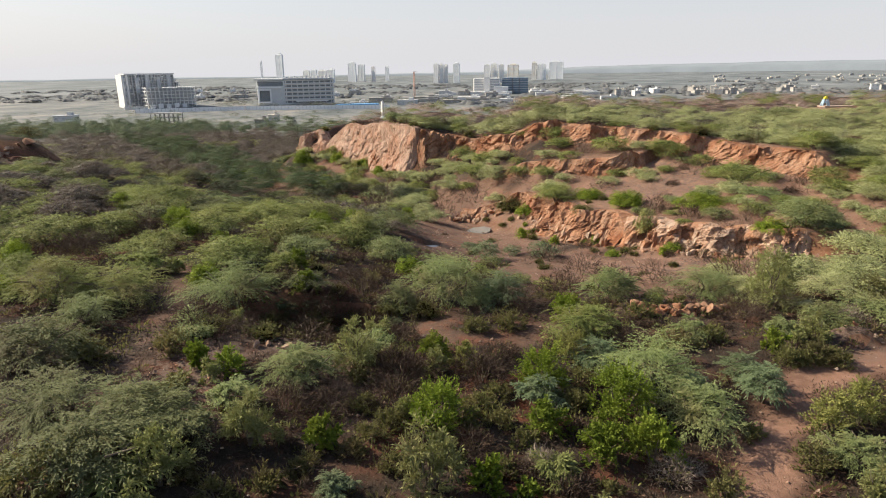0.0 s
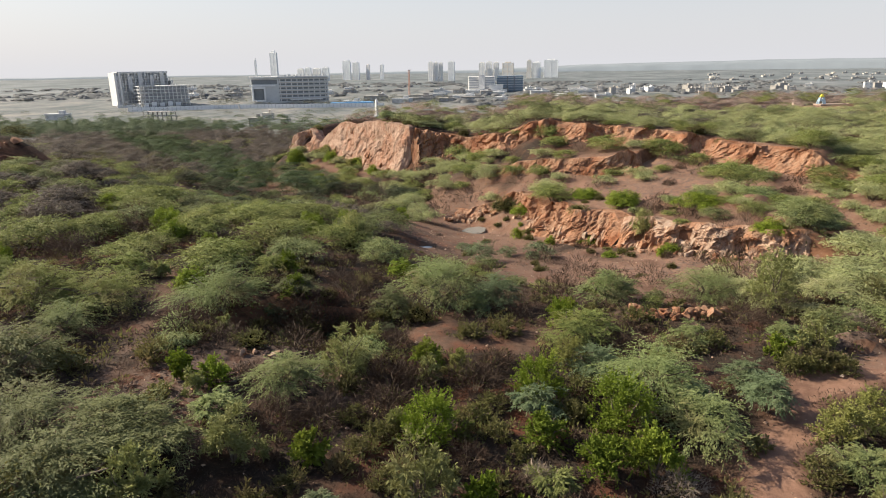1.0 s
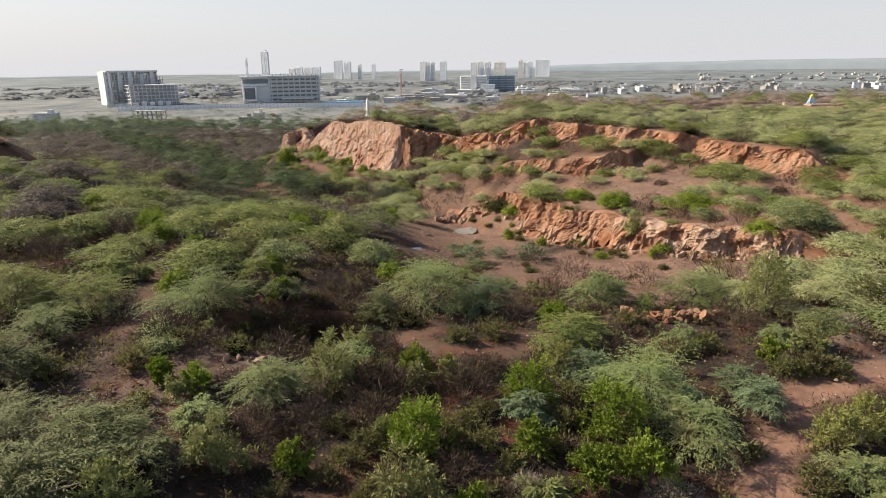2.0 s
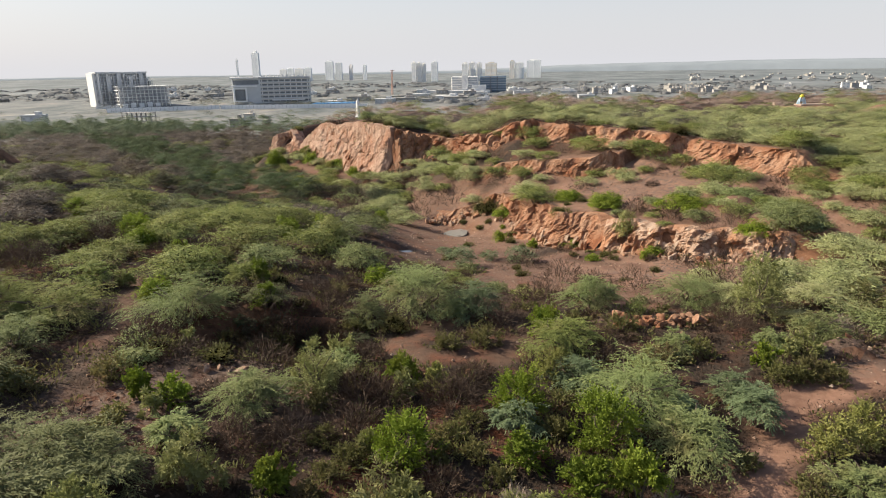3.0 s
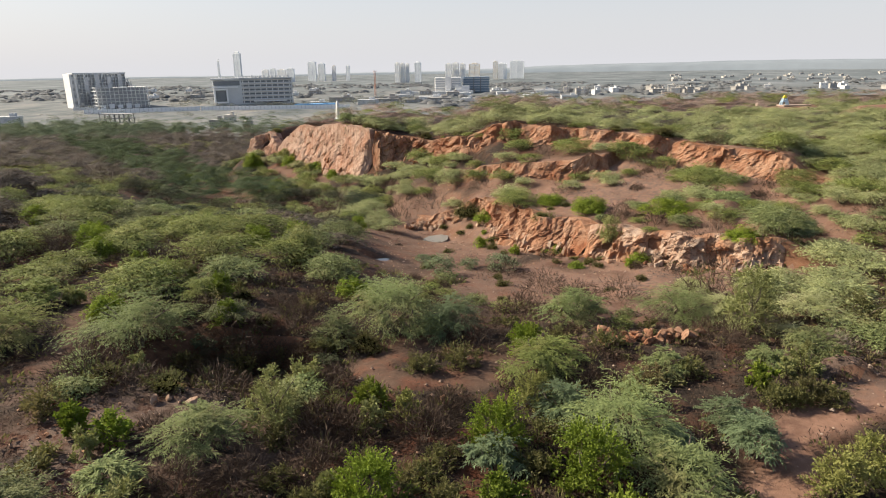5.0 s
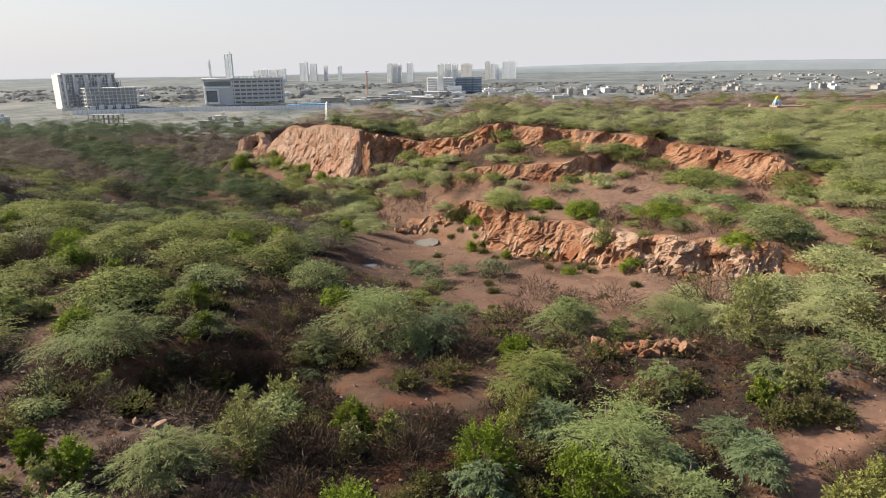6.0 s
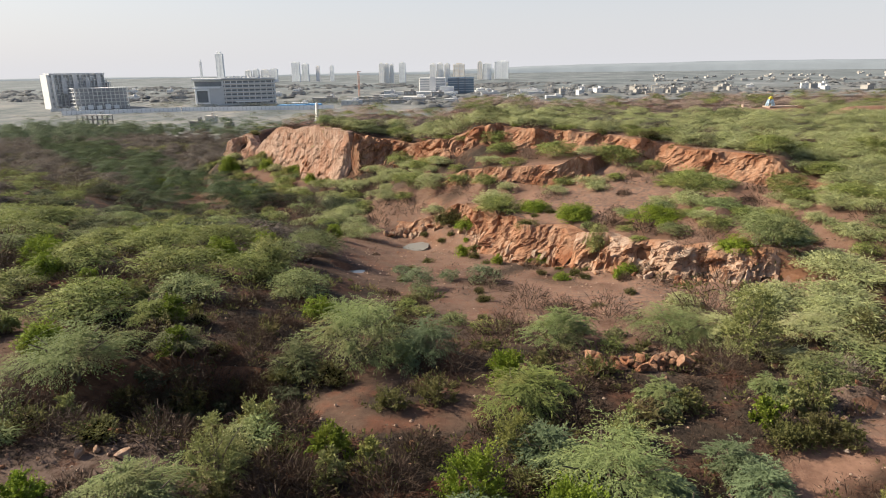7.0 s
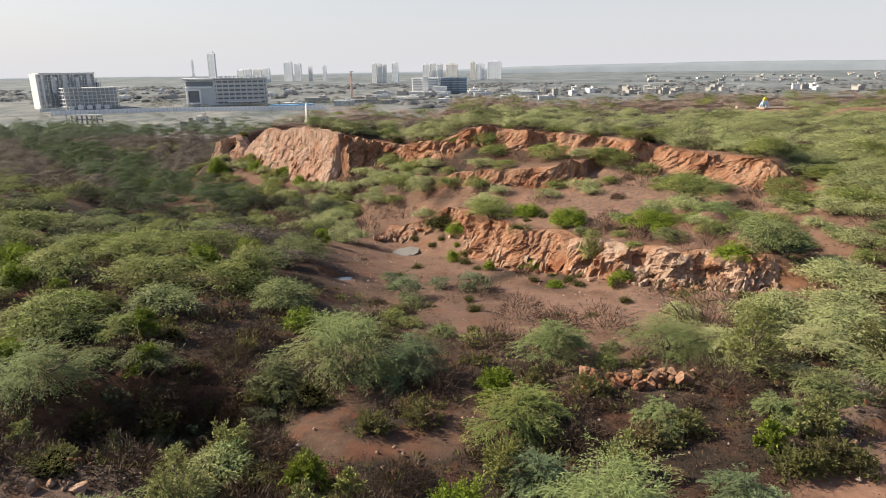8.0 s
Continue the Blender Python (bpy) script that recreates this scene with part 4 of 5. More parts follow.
stand("thorn", THORN_SPOTS, 21)
stand("mesquite", MESQUITE_SPOTS, 22)
stand("bright", BRIGHT_SPOTS, 23)
stand("feather", FEATHER_SPOTS, 24)
stand("scrub", SCRUB_SPOTS, 25)
stand("dry", DRY_SPOTS, 26)
stand("scrub", [(-1.8, 24.4, 1.8), (2.4, 27.4, 2.0), (1.6, 23.4, 1.6), (-0.6, 22.6, 1.7), (3.6, 26.2, 1.7), (3.2, 28.6, 2.0), (-2.6, 26.8, 1.8)], 49)
stand("olive", OLIVE_SPOTS, 30)
stand("yellow", YELLOW_SPOTS, 33)
stand("pale", PALE_SPOTS, 31)
stand("teal", TEAL_SPOTS, 28)
stand("dead", DEAD_SPOTS, 27)
scatter(92, (-54, 36, -8, 80), ("mesquite", "olive", "olive", "thorn", "mesquite", "dark", "bare"), (4.2, 8.0), 1, 0.40, 0.25)
scatter(60, (-54, 36, -8, 84), ("dry", "dry", "scrub", "bright", "dry"), (1.6, 3.6), 47, 0.26, 0.3)
scatter(74, (-88, 58, -36, 96), ("mesquite", "olive", "thorn", "olive", "mesquite", "bare", "bare"), (4.5, 8), 5, 0.35, 0.15)
scatter(90, (20, 34, 62, 68), ("pale", "thorn", "mesquite", "thorn", "olive", "dry"), (3, 5.8), 2, 0.33, 0.3)
scatter(95, (41, 56, 80, 94), ("pale", "mesquite", "pale", "pale", "mesquite"), (3.5, 6.5), 9, 0.29, 0.2)
scatter(22, (25, 68, 42, 88), ("pale", "mesquite", "thorn", "dry"), (2.5, 5), 16, 0.36, 0.2)
scatter(50, (-8, 84, 48, 108), ("pale", "pale", "mesquite", "dry"), (3, 6.5), 3, 0.40, 0.18)
scatter(150, (-24, 16, 26, 48), ("scrub", "dry", "scrub", "dry", "scrub", "feather"), (0.9, 2.2), 4, 0.26, 0.5, 0.35)
# Bushes on the pit floor; their dark leaves stand in for its shade.
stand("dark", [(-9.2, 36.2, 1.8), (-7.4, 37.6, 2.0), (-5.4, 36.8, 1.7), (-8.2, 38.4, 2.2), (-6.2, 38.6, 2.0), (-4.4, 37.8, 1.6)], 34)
scatter(45, (-22, -8, 26, 16), ("scrub", "dry", "thorn", "scrub", "olive"), (1.2, 4.2), 15, 0.4, 0.25)
# Growth on the pit wall, chosen dark to give the wall its shade.
rnd_pit = random.Random(3)
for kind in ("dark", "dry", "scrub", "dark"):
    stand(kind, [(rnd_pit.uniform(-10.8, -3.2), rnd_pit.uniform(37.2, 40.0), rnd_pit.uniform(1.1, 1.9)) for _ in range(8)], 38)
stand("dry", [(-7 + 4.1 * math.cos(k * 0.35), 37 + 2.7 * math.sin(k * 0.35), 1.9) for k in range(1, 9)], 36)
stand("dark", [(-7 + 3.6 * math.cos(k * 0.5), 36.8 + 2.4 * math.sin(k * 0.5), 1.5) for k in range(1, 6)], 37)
scatter(26, (-15, 30, -1, 42), ("dry", "scrub", "dry", "thorn"), (1.2, 2.6), 8, 0.26, 0.4, 0.8)
scatter(34, (-12, 50, 40, 92), ("dry", "scrub", "scrub"), (0.7, 1.6), 6, 0.5, 0.4, 1.1)
scatter(60, (-62, 74, -10, 118), ("dark", "mesquite", "thorn", "dark", "dry"), (3.5, 6.5), 10, 0.30, 0.15)
scatter(60, (-18, 95, 6, 122), ("pale", "pale", "mesquite", "pale", "dry"), (3.0, 6.0), 14, 0.27, 0.18)
scatter(40, (-32, 90, -6, 140), ("mesquite", "thorn", "mesquite", "pale"), (3, 5.5), 7, 0.36, 0.15)
scatter(26, (1, 44, 15, 63), ("dry", "scrub", "mesquite", "dry", "olive"), (1.4, 3.0), 71, 0.3, 0.3)
scatter(16, (17, 70, 30, 83), ("mesquite", "thorn", "dry", "pale"), (1.6, 3.4), 72, 0.3, 0.3)
scatter(16, (-2, 34, 9, 41), ("dry", "scrub", "dry"), (1.0, 2.0), 73, 0.3, 0.3)



def along(line, offset, count, kinds, sizes, seed, detail=0.2):
    """Shrubs that follow an edge of the land, at its foot or on its rim."""
    rnd = random.Random(seed)
    pts, nor = line_at(line, 0.5)
    for _ in range(count):
        i, off, w = rnd.randrange(len(pts)), rnd.uniform(*offset), rnd.uniform(*sizes)
        x, y = pts[i][0] + nor[i][0] * off, pts[i][1] + nor[i][1] * off
        if clear_of(x, y, TAKEN, w * 0.25):
            TAKEN.append((x, y, w * 0.25))
            plant(rnd.choice(kinds), x, y, w, rnd.randrange(999), detail, 0.15, rnd.uniform(0.9, 1.3))


along(UPPER_EDGE[1:17], (-17, -4), 110, ("mesquite", "pale", "pale", "mesquite", "dry", "bright"), (2.5, 5), 46)
along(UPPER_EDGE[2:22], (-6, -2.4), 44, ("pale", "pale", "mesquite", "bright"), (2.6, 5.2), 41)
along(UPPER_EDGE[5:12], (0.2, 1.6), 34, ("dry", "scrub", "mesquite", "dry"), (1.0, 2.6), 50)
along(UPPER_EDGE[2:31], (0.6, 2.6), 110, ("scrub", "mesquite", "dry", "scrub", "dry"), (1.2, 3.4), 42)
stand("yellow", [(-39.2, 152.3, 3.0), (-37.6, 150.4, 3.4), (-35.6, 147.6, 2.6), (-29.4, 139.6, 3.6), (-28.6, 141.2, 2.0)], 48)
stand("mesquite", [(-39.6, 152.6, 4.2), (-37.4, 150.2, 3.6), (-41.2, 154, 3.0), (-26.5, 138, 2.6)], 29)
along(UPPER_EDGE[21:31], (-4.5, -2.2), 26, ("pale", "mesquite", "dry"), (1.8, 4), 43)
along(LOWER_EDGE[4:19], (1.2, 4), 36, ("scrub", "mesquite", "dry", "bright"), (1.2, 3.2), 44)
along(LOWER_EDGE[4:19], (-4, -1.6), 26, ("scrub", "bright", "dry", "scrub"), (0.9, 2.0), 45)


def undergrowth(name, label, count, box, size, each, material, seed, thick, lush, allow=0.55):
    """Knee-high growth too dense to count."""
    rng, out = np.random.default_rng(seed), []
    xs, ys = rng.uniform(box[0], box[2], count * 3), rng.uniform(box[1], box[3], count * 3)
    bare = np.zeros(len(xs))
    for line, width, worn in TRACKS:
        bare = np.maximum(bare, near_line(xs, ys, line, width))
    bare = np.maximum(bare, np.clip(spot(xs, ys, 0, 80, 9, 16) + spot(xs, ys, 12, 56, 9, 9) + spot(xs, ys, 22, 84, 9, 8) + spot(xs, ys, -9, 29, 4, 3), 0, 1))
    patch = np.array([noise.noise(Vector((a * 0.16, b * 0.16, seed))) for a, b in zip(xs, ys)])
    keep = (bare < allow) & (patch > -0.3 + rng.normal(0, 0.12, len(xs)))
    xs, ys = xs[keep][:count], ys[keep][:count]
    zs = land(xs, ys)
    for x, y, z in zip(xs, ys, zs):
        w = size * rng.uniform(0.5, 1.6)
        if lush:
            d = unit(rng.normal(0, 1, (each, 3)) + np.array([0, 0, 0.6]))
            c = sprays(rng, d * w * rng.uniform(0.3, 1, (each, 1)) * np.array([0.6, 0.6, 0.45]), d + np.array([0, 0, 0.4]), w * 0.28, thick, 0.9, 0.1)
        else:
            c = twig_crown(rng, w, w * 0.6, each, thick)
        out.append(c + np.array([x, y, z - 0.02]))
    return tagged(new(name, quads(name, np.concatenate(out), material)), label, "undergrowth", kind="stuff")


undergrowth("dry_undergrowth", "brown knee-high dry twigs and dead grass on red soil", 6800, (-36, 15, 36, 56), 1.0, 16, DRY, 31, 0.016, False)
undergrowth("dry_brush", "brown dry twigs and litter on the nearer red soil", 1500, (-34, -10, 34, 15), 1.1, 12, DRY, 35, 0.024, False)
undergrowth("green_undergrowth", "low olive-green weeds between the bushes", 2400, (-36, 15, 40, 62), 0.75, 20, SCRUB, 32, 0.05, True)
undergrowth("quarry_tufts", "scattered low tufts of dry grass on the quarry floor and benches", 700, (-14, 50, 46, 108), 0.7, 16, GREY_TWIG, 33, 0.03, False, 2.0)


# ---- far woods on the plateau, in the valley and on the plain ----
def far_woods(name, label, count, box, sizes, material, seed, allow, gap=0.24, tall=(0.34, 0.48), clumps=17, sprigs=4):
    rng, rnd = np.random.default_rng(seed), random.Random(seed)
    out, taken, made = [], {}, 0
    for _ in range(count * 8):
        if made >= count:
            break
        x, y = rnd.uniform(box[0], box[2]), rnd.uniform(box[1], box[3])
        if not allow(x, y):
            continue
        w = rnd.uniform(*sizes)
        cell = (int(x // 9), int(y // 9))
        if any((x - a) ** 2 + (y - b) ** 2 < (gap * (w + c)) ** 2 for i in (-1, 0, 1) for j in (-1, 0, 1) for a, b, c in taken.get((cell[0] + i, cell[1] + j), ())):
            continue
        taken.setdefault(cell, []).append((x, y, w))
        h = w * rnd.uniform(*tall)
        (v, f), q = clump_crown(rng, w, h, 0.1 * h, max(2, int(clumps * (w / 7) ** 0.7)), False, sprigs)
        at = np.array([x, y, float(land(x, y)) - 0.2])
        out.append(((v + at, f), q + at))
        made += 1
    me = leafy(name, out, material)
    return tagged(new(name, me), label, "scrub woodland", kind="stuff")


def edge_side(x, y):
    return float(side_of(np.array(x), np.array(y), UPPER_EDGE))


def brow_line(x, y):
    """Where the green plateau gives way to the dry brow."""
    return 144 + 0.1 * x + 12 * noise.noise(Vector((x * 0.05, y * 0.05, 19)))


def on_plateau(x, y):
    return edge_side(x, y) > 3 and y < brow_line(x, y) and math.hypot((x - 72) / 8, (y - 147) / 12) > 1 and math.hypot((x - 81) / 8, (y - 131) / 5) > 1 and noise.noise(Vector((x * 0.06, y * 0.06, 3))) > -0.45


def on_brow(x, y):
    return edge_side(x, y) > 3 and y > brow_line(x, y) - 6 and math.hypot((x - 74) / 9, (y - 152) / 7) > 1


def in_valley(x, y):
    return edge_side(x, y) < (-15 if x > -54 else -4) and y > 118 + 0.12 * x or x < -58 and y > 140


def grove(x, y):
    """How deep in the valley bottom, where the green trees stand: 1 along its middle."""
    return float(ease(1.5 - abs(side_of(np.array(x), np.array(y), ((-24, 118), (-45, 131), (-60, 150), (-78, 172), (-110, 215), (-170, 290)))) / 11)) + 0.5 * noise.noise(Vector((x * 0.07, y * 0.07, 2)))


def green_belt(x, y):
    return edge_side(x, y) < 0 or y > 260


far_woods("plateau_scrub", "closed canopy of pale green thorn scrub on the plateau", 800, (-52, 78, 190, 235), (4.5, 8.5), PALE_LEAF, 11, on_plateau, 0.24, (0.17, 0.31), 18, 4)
far_woods("plateau_olive_scrub", "olive-green thorn bushes rising between the pale plateau scrub", 140, (-52, 78, 190, 235), (3.5, 6.5), OLIVE_LEAF, 23, lambda x, y: on_plateau(x, y) and noise.noise(Vector((x * 0.05, y * 0.07, 13))) > -0.05, 0.28, (0.28, 0.44), 18, 4)
far_woods("plateau_dry_scrub", "grey-brown leafless scrub between the green bushes of the plateau", 120, (-52, 78, 190, 235), (3, 6), GREY_TWIG, 24, lambda x, y: on_plateau(x, y) and noise.noise(Vector((x * 0.05, y * 0.07, 17))) > 0.05, 0.28, (0.28, 0.42), 18, 4)
far_woods("brow_scrub", "olive thorn scrub along the brow of the plateau", 400, (-60, 140, 330, 350), (4, 9), OLIVE_LEAF, 13, on_brow, 0.24, (0.26, 0.38), 8, 2)
far_woods("brow_dry_scrub", "reddish brown leafless scrub on the brow of the plateau", 1000, (-45, 140, 330, 350), (3.5, 8), DUSTY_TWIG, 16, on_brow, 0.24, (0.27, 0.4), 8, 2)
far_woods("brow_green_scrub", "olive thorn scrub among the dry brush on the brow", 160, (-45, 135, 300, 340), (4, 8), MESQUITE, 21, on_brow, 0.24, (0.26, 0.38), 9, 2)
far_woods("valley_woods", "dark green trees along the valley bottom", 330, (-190, 112, 0, 330), (5, 10), VALLEY_LEAF, 12, lambda x, y: in_valley(x, y) and grove(x, y) > 0.45, 0.24, (0.45, 0.65))
far_woods("valley_scrub", "olive and brown scrub between the valley trees", 380, (-190, 112, 0, 330), (4, 9), SCRUB, 18, lambda x, y: in_valley(x, y) and -0.1 < grove(x, y) < 0.5, 0.22)
far_woods("valley_green_woods", "green thorn trees among the valley woods", 170, (-190, 112, 0, 300), (4, 8), MESQUITE, 19, lambda x, y: in_valley(x, y) and grove(x, y) < 0.35 and (x > -42 or noise.noise(Vector((x * 0.04, y * 0.05, 4))) > 0.1))
far_woods("valley_dry_woods", "grey-brown leafless woods on the valley side", 640, (-190, 120, -30, 330), (5, 9), GREY_TWIG, 17, lambda x, y: in_valley(x, y) and x < -48 and grove(x, y) < 0.5, 0.25, (0.45, 0.7))
far_woods("tree_belt", "belt of rounded dark green trees below the valley", 330, (-360, 300, -60, 450), (9, 15), BELT_LEAF, 14, lambda x, y: green_belt(x, y) and (x < -210 or noise.noise(Vector((x * 0.02, y * 0.03, 6))) > 0), 0.25, (0.6, 0.85), 12, 4)
far_woods("belt_scrub", "brown scrub and dry trees along the tree belt", 330, (-330, 230, -20, 450), (7, 12), GREY_TWIG, 22, green_belt, 0.3, (0.4, 0.6), 9, 4)
far_woods("site_trees", "greyish olive trees round the building site", 130, (-420, 690, -60, 860), (8, 16), SITE_LEAF, 25, lambda x, y: noise.noise(Vector((x * 0.02, y * 0.03, 21))) > 0.0 and not (-450 < x < -345 and y > 715) and not (-310 < x < -195 and y > 735), 0.24, (0.35, 0.55), 5, 2)
far_woods("plain_scrub", "grey-green scrub on the waste land before the building site", 90, (-520, 500, -120, 640), (5, 12), SITE_LEAF, 26, lambda x, y: noise.noise(Vector((x * 0.015, y * 0.03, 23))) > 0.05, 0.24, (0.25, 0.4), 5, 2)
far_woods("plain_trees", "grey-green trees strewn over the plain, tinted with haze", 1200, (-1100, 680, 1300, 1700), (14, 34), HAZY_LEAF, 15, lambda x, y: (y > 860 or x > -120 and y > 680) and noise.noise(Vector((x * 0.004, y * 0.006, 7))) > -0.1, 0.18, (0.06, 0.12), 2, 0)


# ---- hills on the horizon ----
def far_hills():
    ridge_x = (-3400, -2700, -2350, -1850, -1450, -1050, -700, -200, 230, 600, 960, 1300, 1600, 1900, 2400, 3400)
    ridge_z = (-16, -16, -14, -18, -20, -16, -11, -9, 7, 20, 26, 28, 33, 34, 30, 34)
    verts, n = [], 160
    for i in range(n + 1):
        a = radians(-52 + 104 * i / n)
        x, y = 4500 * math.sin(a), 4500 * math.cos(a)
        top = float(np.interp(x, ridge_x, ridge_z)) + 2.5 * noise.fractal(Vector((i * 0.23, 0, 5)), 1, 2, 3)
        verts += [(x, y, -60), (x, y, -26 + (top + 26) * 0.55), (x * 1.04, y * 1.04, top), (x * 1.05, y * 1.05, -60)]
    faces = [(4 * i + j, 4 * i + 4 + j, 4 * i + 5 + j, 4 * i + 1 + j) for i in range(n) for j in range(3)]
    m, t, b = shader("haze_glow_hills", 1.0)
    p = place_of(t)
    # Haze over the hills is painted in as a pale glow.
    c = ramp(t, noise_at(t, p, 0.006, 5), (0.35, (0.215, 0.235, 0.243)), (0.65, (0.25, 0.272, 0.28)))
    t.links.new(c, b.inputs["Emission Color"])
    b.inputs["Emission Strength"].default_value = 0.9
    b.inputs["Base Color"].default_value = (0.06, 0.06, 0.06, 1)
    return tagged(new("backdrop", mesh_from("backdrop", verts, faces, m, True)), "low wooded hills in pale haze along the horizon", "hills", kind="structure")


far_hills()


# ---- the town on the plain ----
def box_part(name, parent, x0, x1, y0, y1, z0, z1, material, label="", share={}):
    """A slightly chamfered block as one mesh under its thing; alike blocks share a mesh."""
    w, d, h = x1 - x0, y1 - y0, z1 - z0
    key = (round(w, 2), round(d, 2), round(h, 2), material.name)
    if key not in share:
        bm = bmesh.new()
        bmesh.ops.create_cube(bm, size=1)
        bmesh.ops.scale(bm, vec=(w, d, h), verts=bm.verts)
        bmesh.ops.bevel(bm, geom=bm.edges[:], offset=min(w, d, h) * 0.04, segments=1, affect="EDGES")
        me = bpy.data.meshes.new(name)
        bm.to_mesh(me)
        bm.free()
        me.materials.append(material)
        share[key] = me
    ob = new(name, share[key])
    ob.parent = parent
    ob.location = Vector(((x0 + x1) / 2, (y0 + y1) / 2, (z0 + z1) / 2)) - (parent.location if parent.parent else Vector())
    return tagged(ob, label) if label else ob


def thing_at(name, label, category, x, y, z, turn=0.0, group=""):
    ob = new(name)
    ob.matrix_basis = pose(x, y, z, 0, 0, turn)
    return tagged(ob, label, category, group)


PLAIN = -25.0


def framed_block():
    """The big unfinished block: a deep grid of floors and columns, white end wall, stepped end, lower open-frame wing."""
    b = thing_at("unfinished_building", "tall unfinished concrete block with a white end wall and open floors", "building", -425, 765, PLAIN, 46)
    box_part("wall", b, -36, 22, 1.6, 24, 0, 37.6, OPENING, "shaded inner walls behind the open floors")
    for x0, x1, label in ((-38.5, -36.1, "white plastered end wall"), (-33.6, -31.2, "white plastered pier")):
        box_part("end_wall", b, x0, x1, -0.9, 24.5, 0, 38, PALE_PAINT, label)
    for k in range(5):
        box_part("blank_bay", b, -36, -33.7, -0.4, 1.5, k * 7.6, k * 7.6 + 4.6, CONCRETE)
    box_part("parapet", b, -35, 22.5, -1.4, 25, 37.7, 39.4, CONCRETE)
    for f in range(12):
        box_part("floor_slab", b, -31, 22, -1.2, 1.5, f * 3.15 + 2.55, f * 3.15 + 3.3, CONCRETE)
    for i in range(15):
        x = -30.4 + i * 3.7
        box_part("column", b, x - 0.32, x + 0.32, -0.9, 1.4, 0, 37.6, CONCRETE)
    fill = random.Random(4)
    for _ in range(70):
        x, f = -30 + 3.7 * fill.randrange(14), fill.randrange(12)
        wide = fill.choice((1.2, 1.7, 3.0))
        box_part("infill_wall", b, x, x + wide, -0.5, 1.3, f * 3.15 + 0.1, f * 3.15 + fill.choice((1.3, 2.5)), fill.choice((CONCRETE, PALE_PAINT, DUSTY_WALL)))
    for i, x in enumerate((-24, -12, 1, 13)):
        box_part("lift_core", b, x, x + 4.5, -1.7, -0.95, 0 if i % 2 else 17, 37.5 if i % 2 else 34, CONCRETE)
    for k, (x, h) in enumerate(((22.2, 33), (25.6, 29.5), (29.0, 24))):
        for f in range(int(h / 3.15)):
            box_part("end_slab", b, x, x + 3.3, 2, 22, f * 3.15 + 2.7, f * 3.15 + 3.2, CONCRETE)
        box_part("end_core", b, x + 0.4, x + 2.6, 6, 20, 0, h - 1.5, OPENING)
        box_part("end_post", b, x + 2.7, x + 3.3, 2, 3, 0, h, PALE_PAINT)
    w = thing_at("frame_wing", "low open concrete frame of columns and slabs under construction", "building", -394, 738, PLAIN, 44)
    for f in range(6):
        box_part("slab", w, -26, 30, 0, 20, f * 3.9 + 3.1, f * 3.9 + 3.75, PALE_PAINT)
        if f % 2:
            box_part("edge_wall", w, -26, -8, -0.4, -0.05, f * 3.9 + 3.1, f * 3.9 + 4.9, CONCRETE)
    for i in range(13):
        for y in (0.3, 9):
            x = -25.6 + i * 4.55
            box_part("column", w, x, x + 0.7, y, y + 0.7, 0, 23.2, PALE_PAINT)
    box_part("core_wall", w, -25, 29, 4, 5, 0, 22, OPENING)
    for i in range(5):
        box_part("hoarding", w, -24 + i * 9, -18.5 + i * 9, -3, -2.5, 0, 4.2 + (i % 2), WHITE_PAINT)
    box_part("low_wall", w, -52, -27, -3, -2.5, 0, 3.4, PALE_PAINT)


def banded_block():
    """The long office block with bands of windows and a framed white portal."""
    b = thing_at("office_building", "long grey office block with window bands and a white framed corner", "building", -252, 768, PLAIN, 20)
    box_part("wall", b, -44, 46, 0, 30, 0, 30, OFFICE_GREY)
    box_part("roof_edge", b, -46, -14, -3, 30, 29.6, 31.4, PALE_PAINT, "white overhanging roof edge")
    flat_roof = box_part("roof_edge", b, -13.8, 46, -1, 30, 30.1, 31.6, CONCRETE)
    for f in range(6):
        z = 3.2 + f * 4.6
        box_part("window_band", b, -12, 44, -0.3, -0.05, z, z + 1.9, DARK_GLASS)
        box_part("ledge", b, -12, 46.5, -1.4, -0.35, z + 2.4, z + 3.2, CREAM_PAINT)
        for i in range(9):
            x = -11 + i * 6.6
            box_part("pier", b, x, x + 1.0, -0.9, -0.34, z - 0.3, z + 2.3, PALE_PAINT)
    for x in (-43, -29.5):
        post = box_part("portal", b, x, x + 1.6, -5, -0.1, 5, 18, WHITE_PAINT, "white portal frame")
    for z in (3.3, 18.05):
        box_part("portal", b, -43, -27.9, -5, -0.1, z, z + 1.65, WHITE_PAINT, "white portal frame")
    box_part("glass_front", post, -41, -30, -2, -0.15, 5.5, 17.5, DARK_GLASS, "dark glass front")
    box_part("roof_edge", b, -46, -16, -3.4, -0.1, 20.6, 22, WHITE_PAINT, "white ledge between storeys")
    box_part("glass_front", b, -43, -14, -0.4, -0.06, 23, 28, DARK_GLASS, "dark glass front")
    box_part("canopy", b, 0, 38, -9, -2, 4.4, 5.6, PALE_PAINT, "white entrance canopy")
    for i in range(12):
        x = -10 + i * 4.6
        box_part("roof_unit", flat_roof, x, x + 2.2, 6, 10, 31.7, 33.0 + (i % 3) * 0.5, CONCRETE)


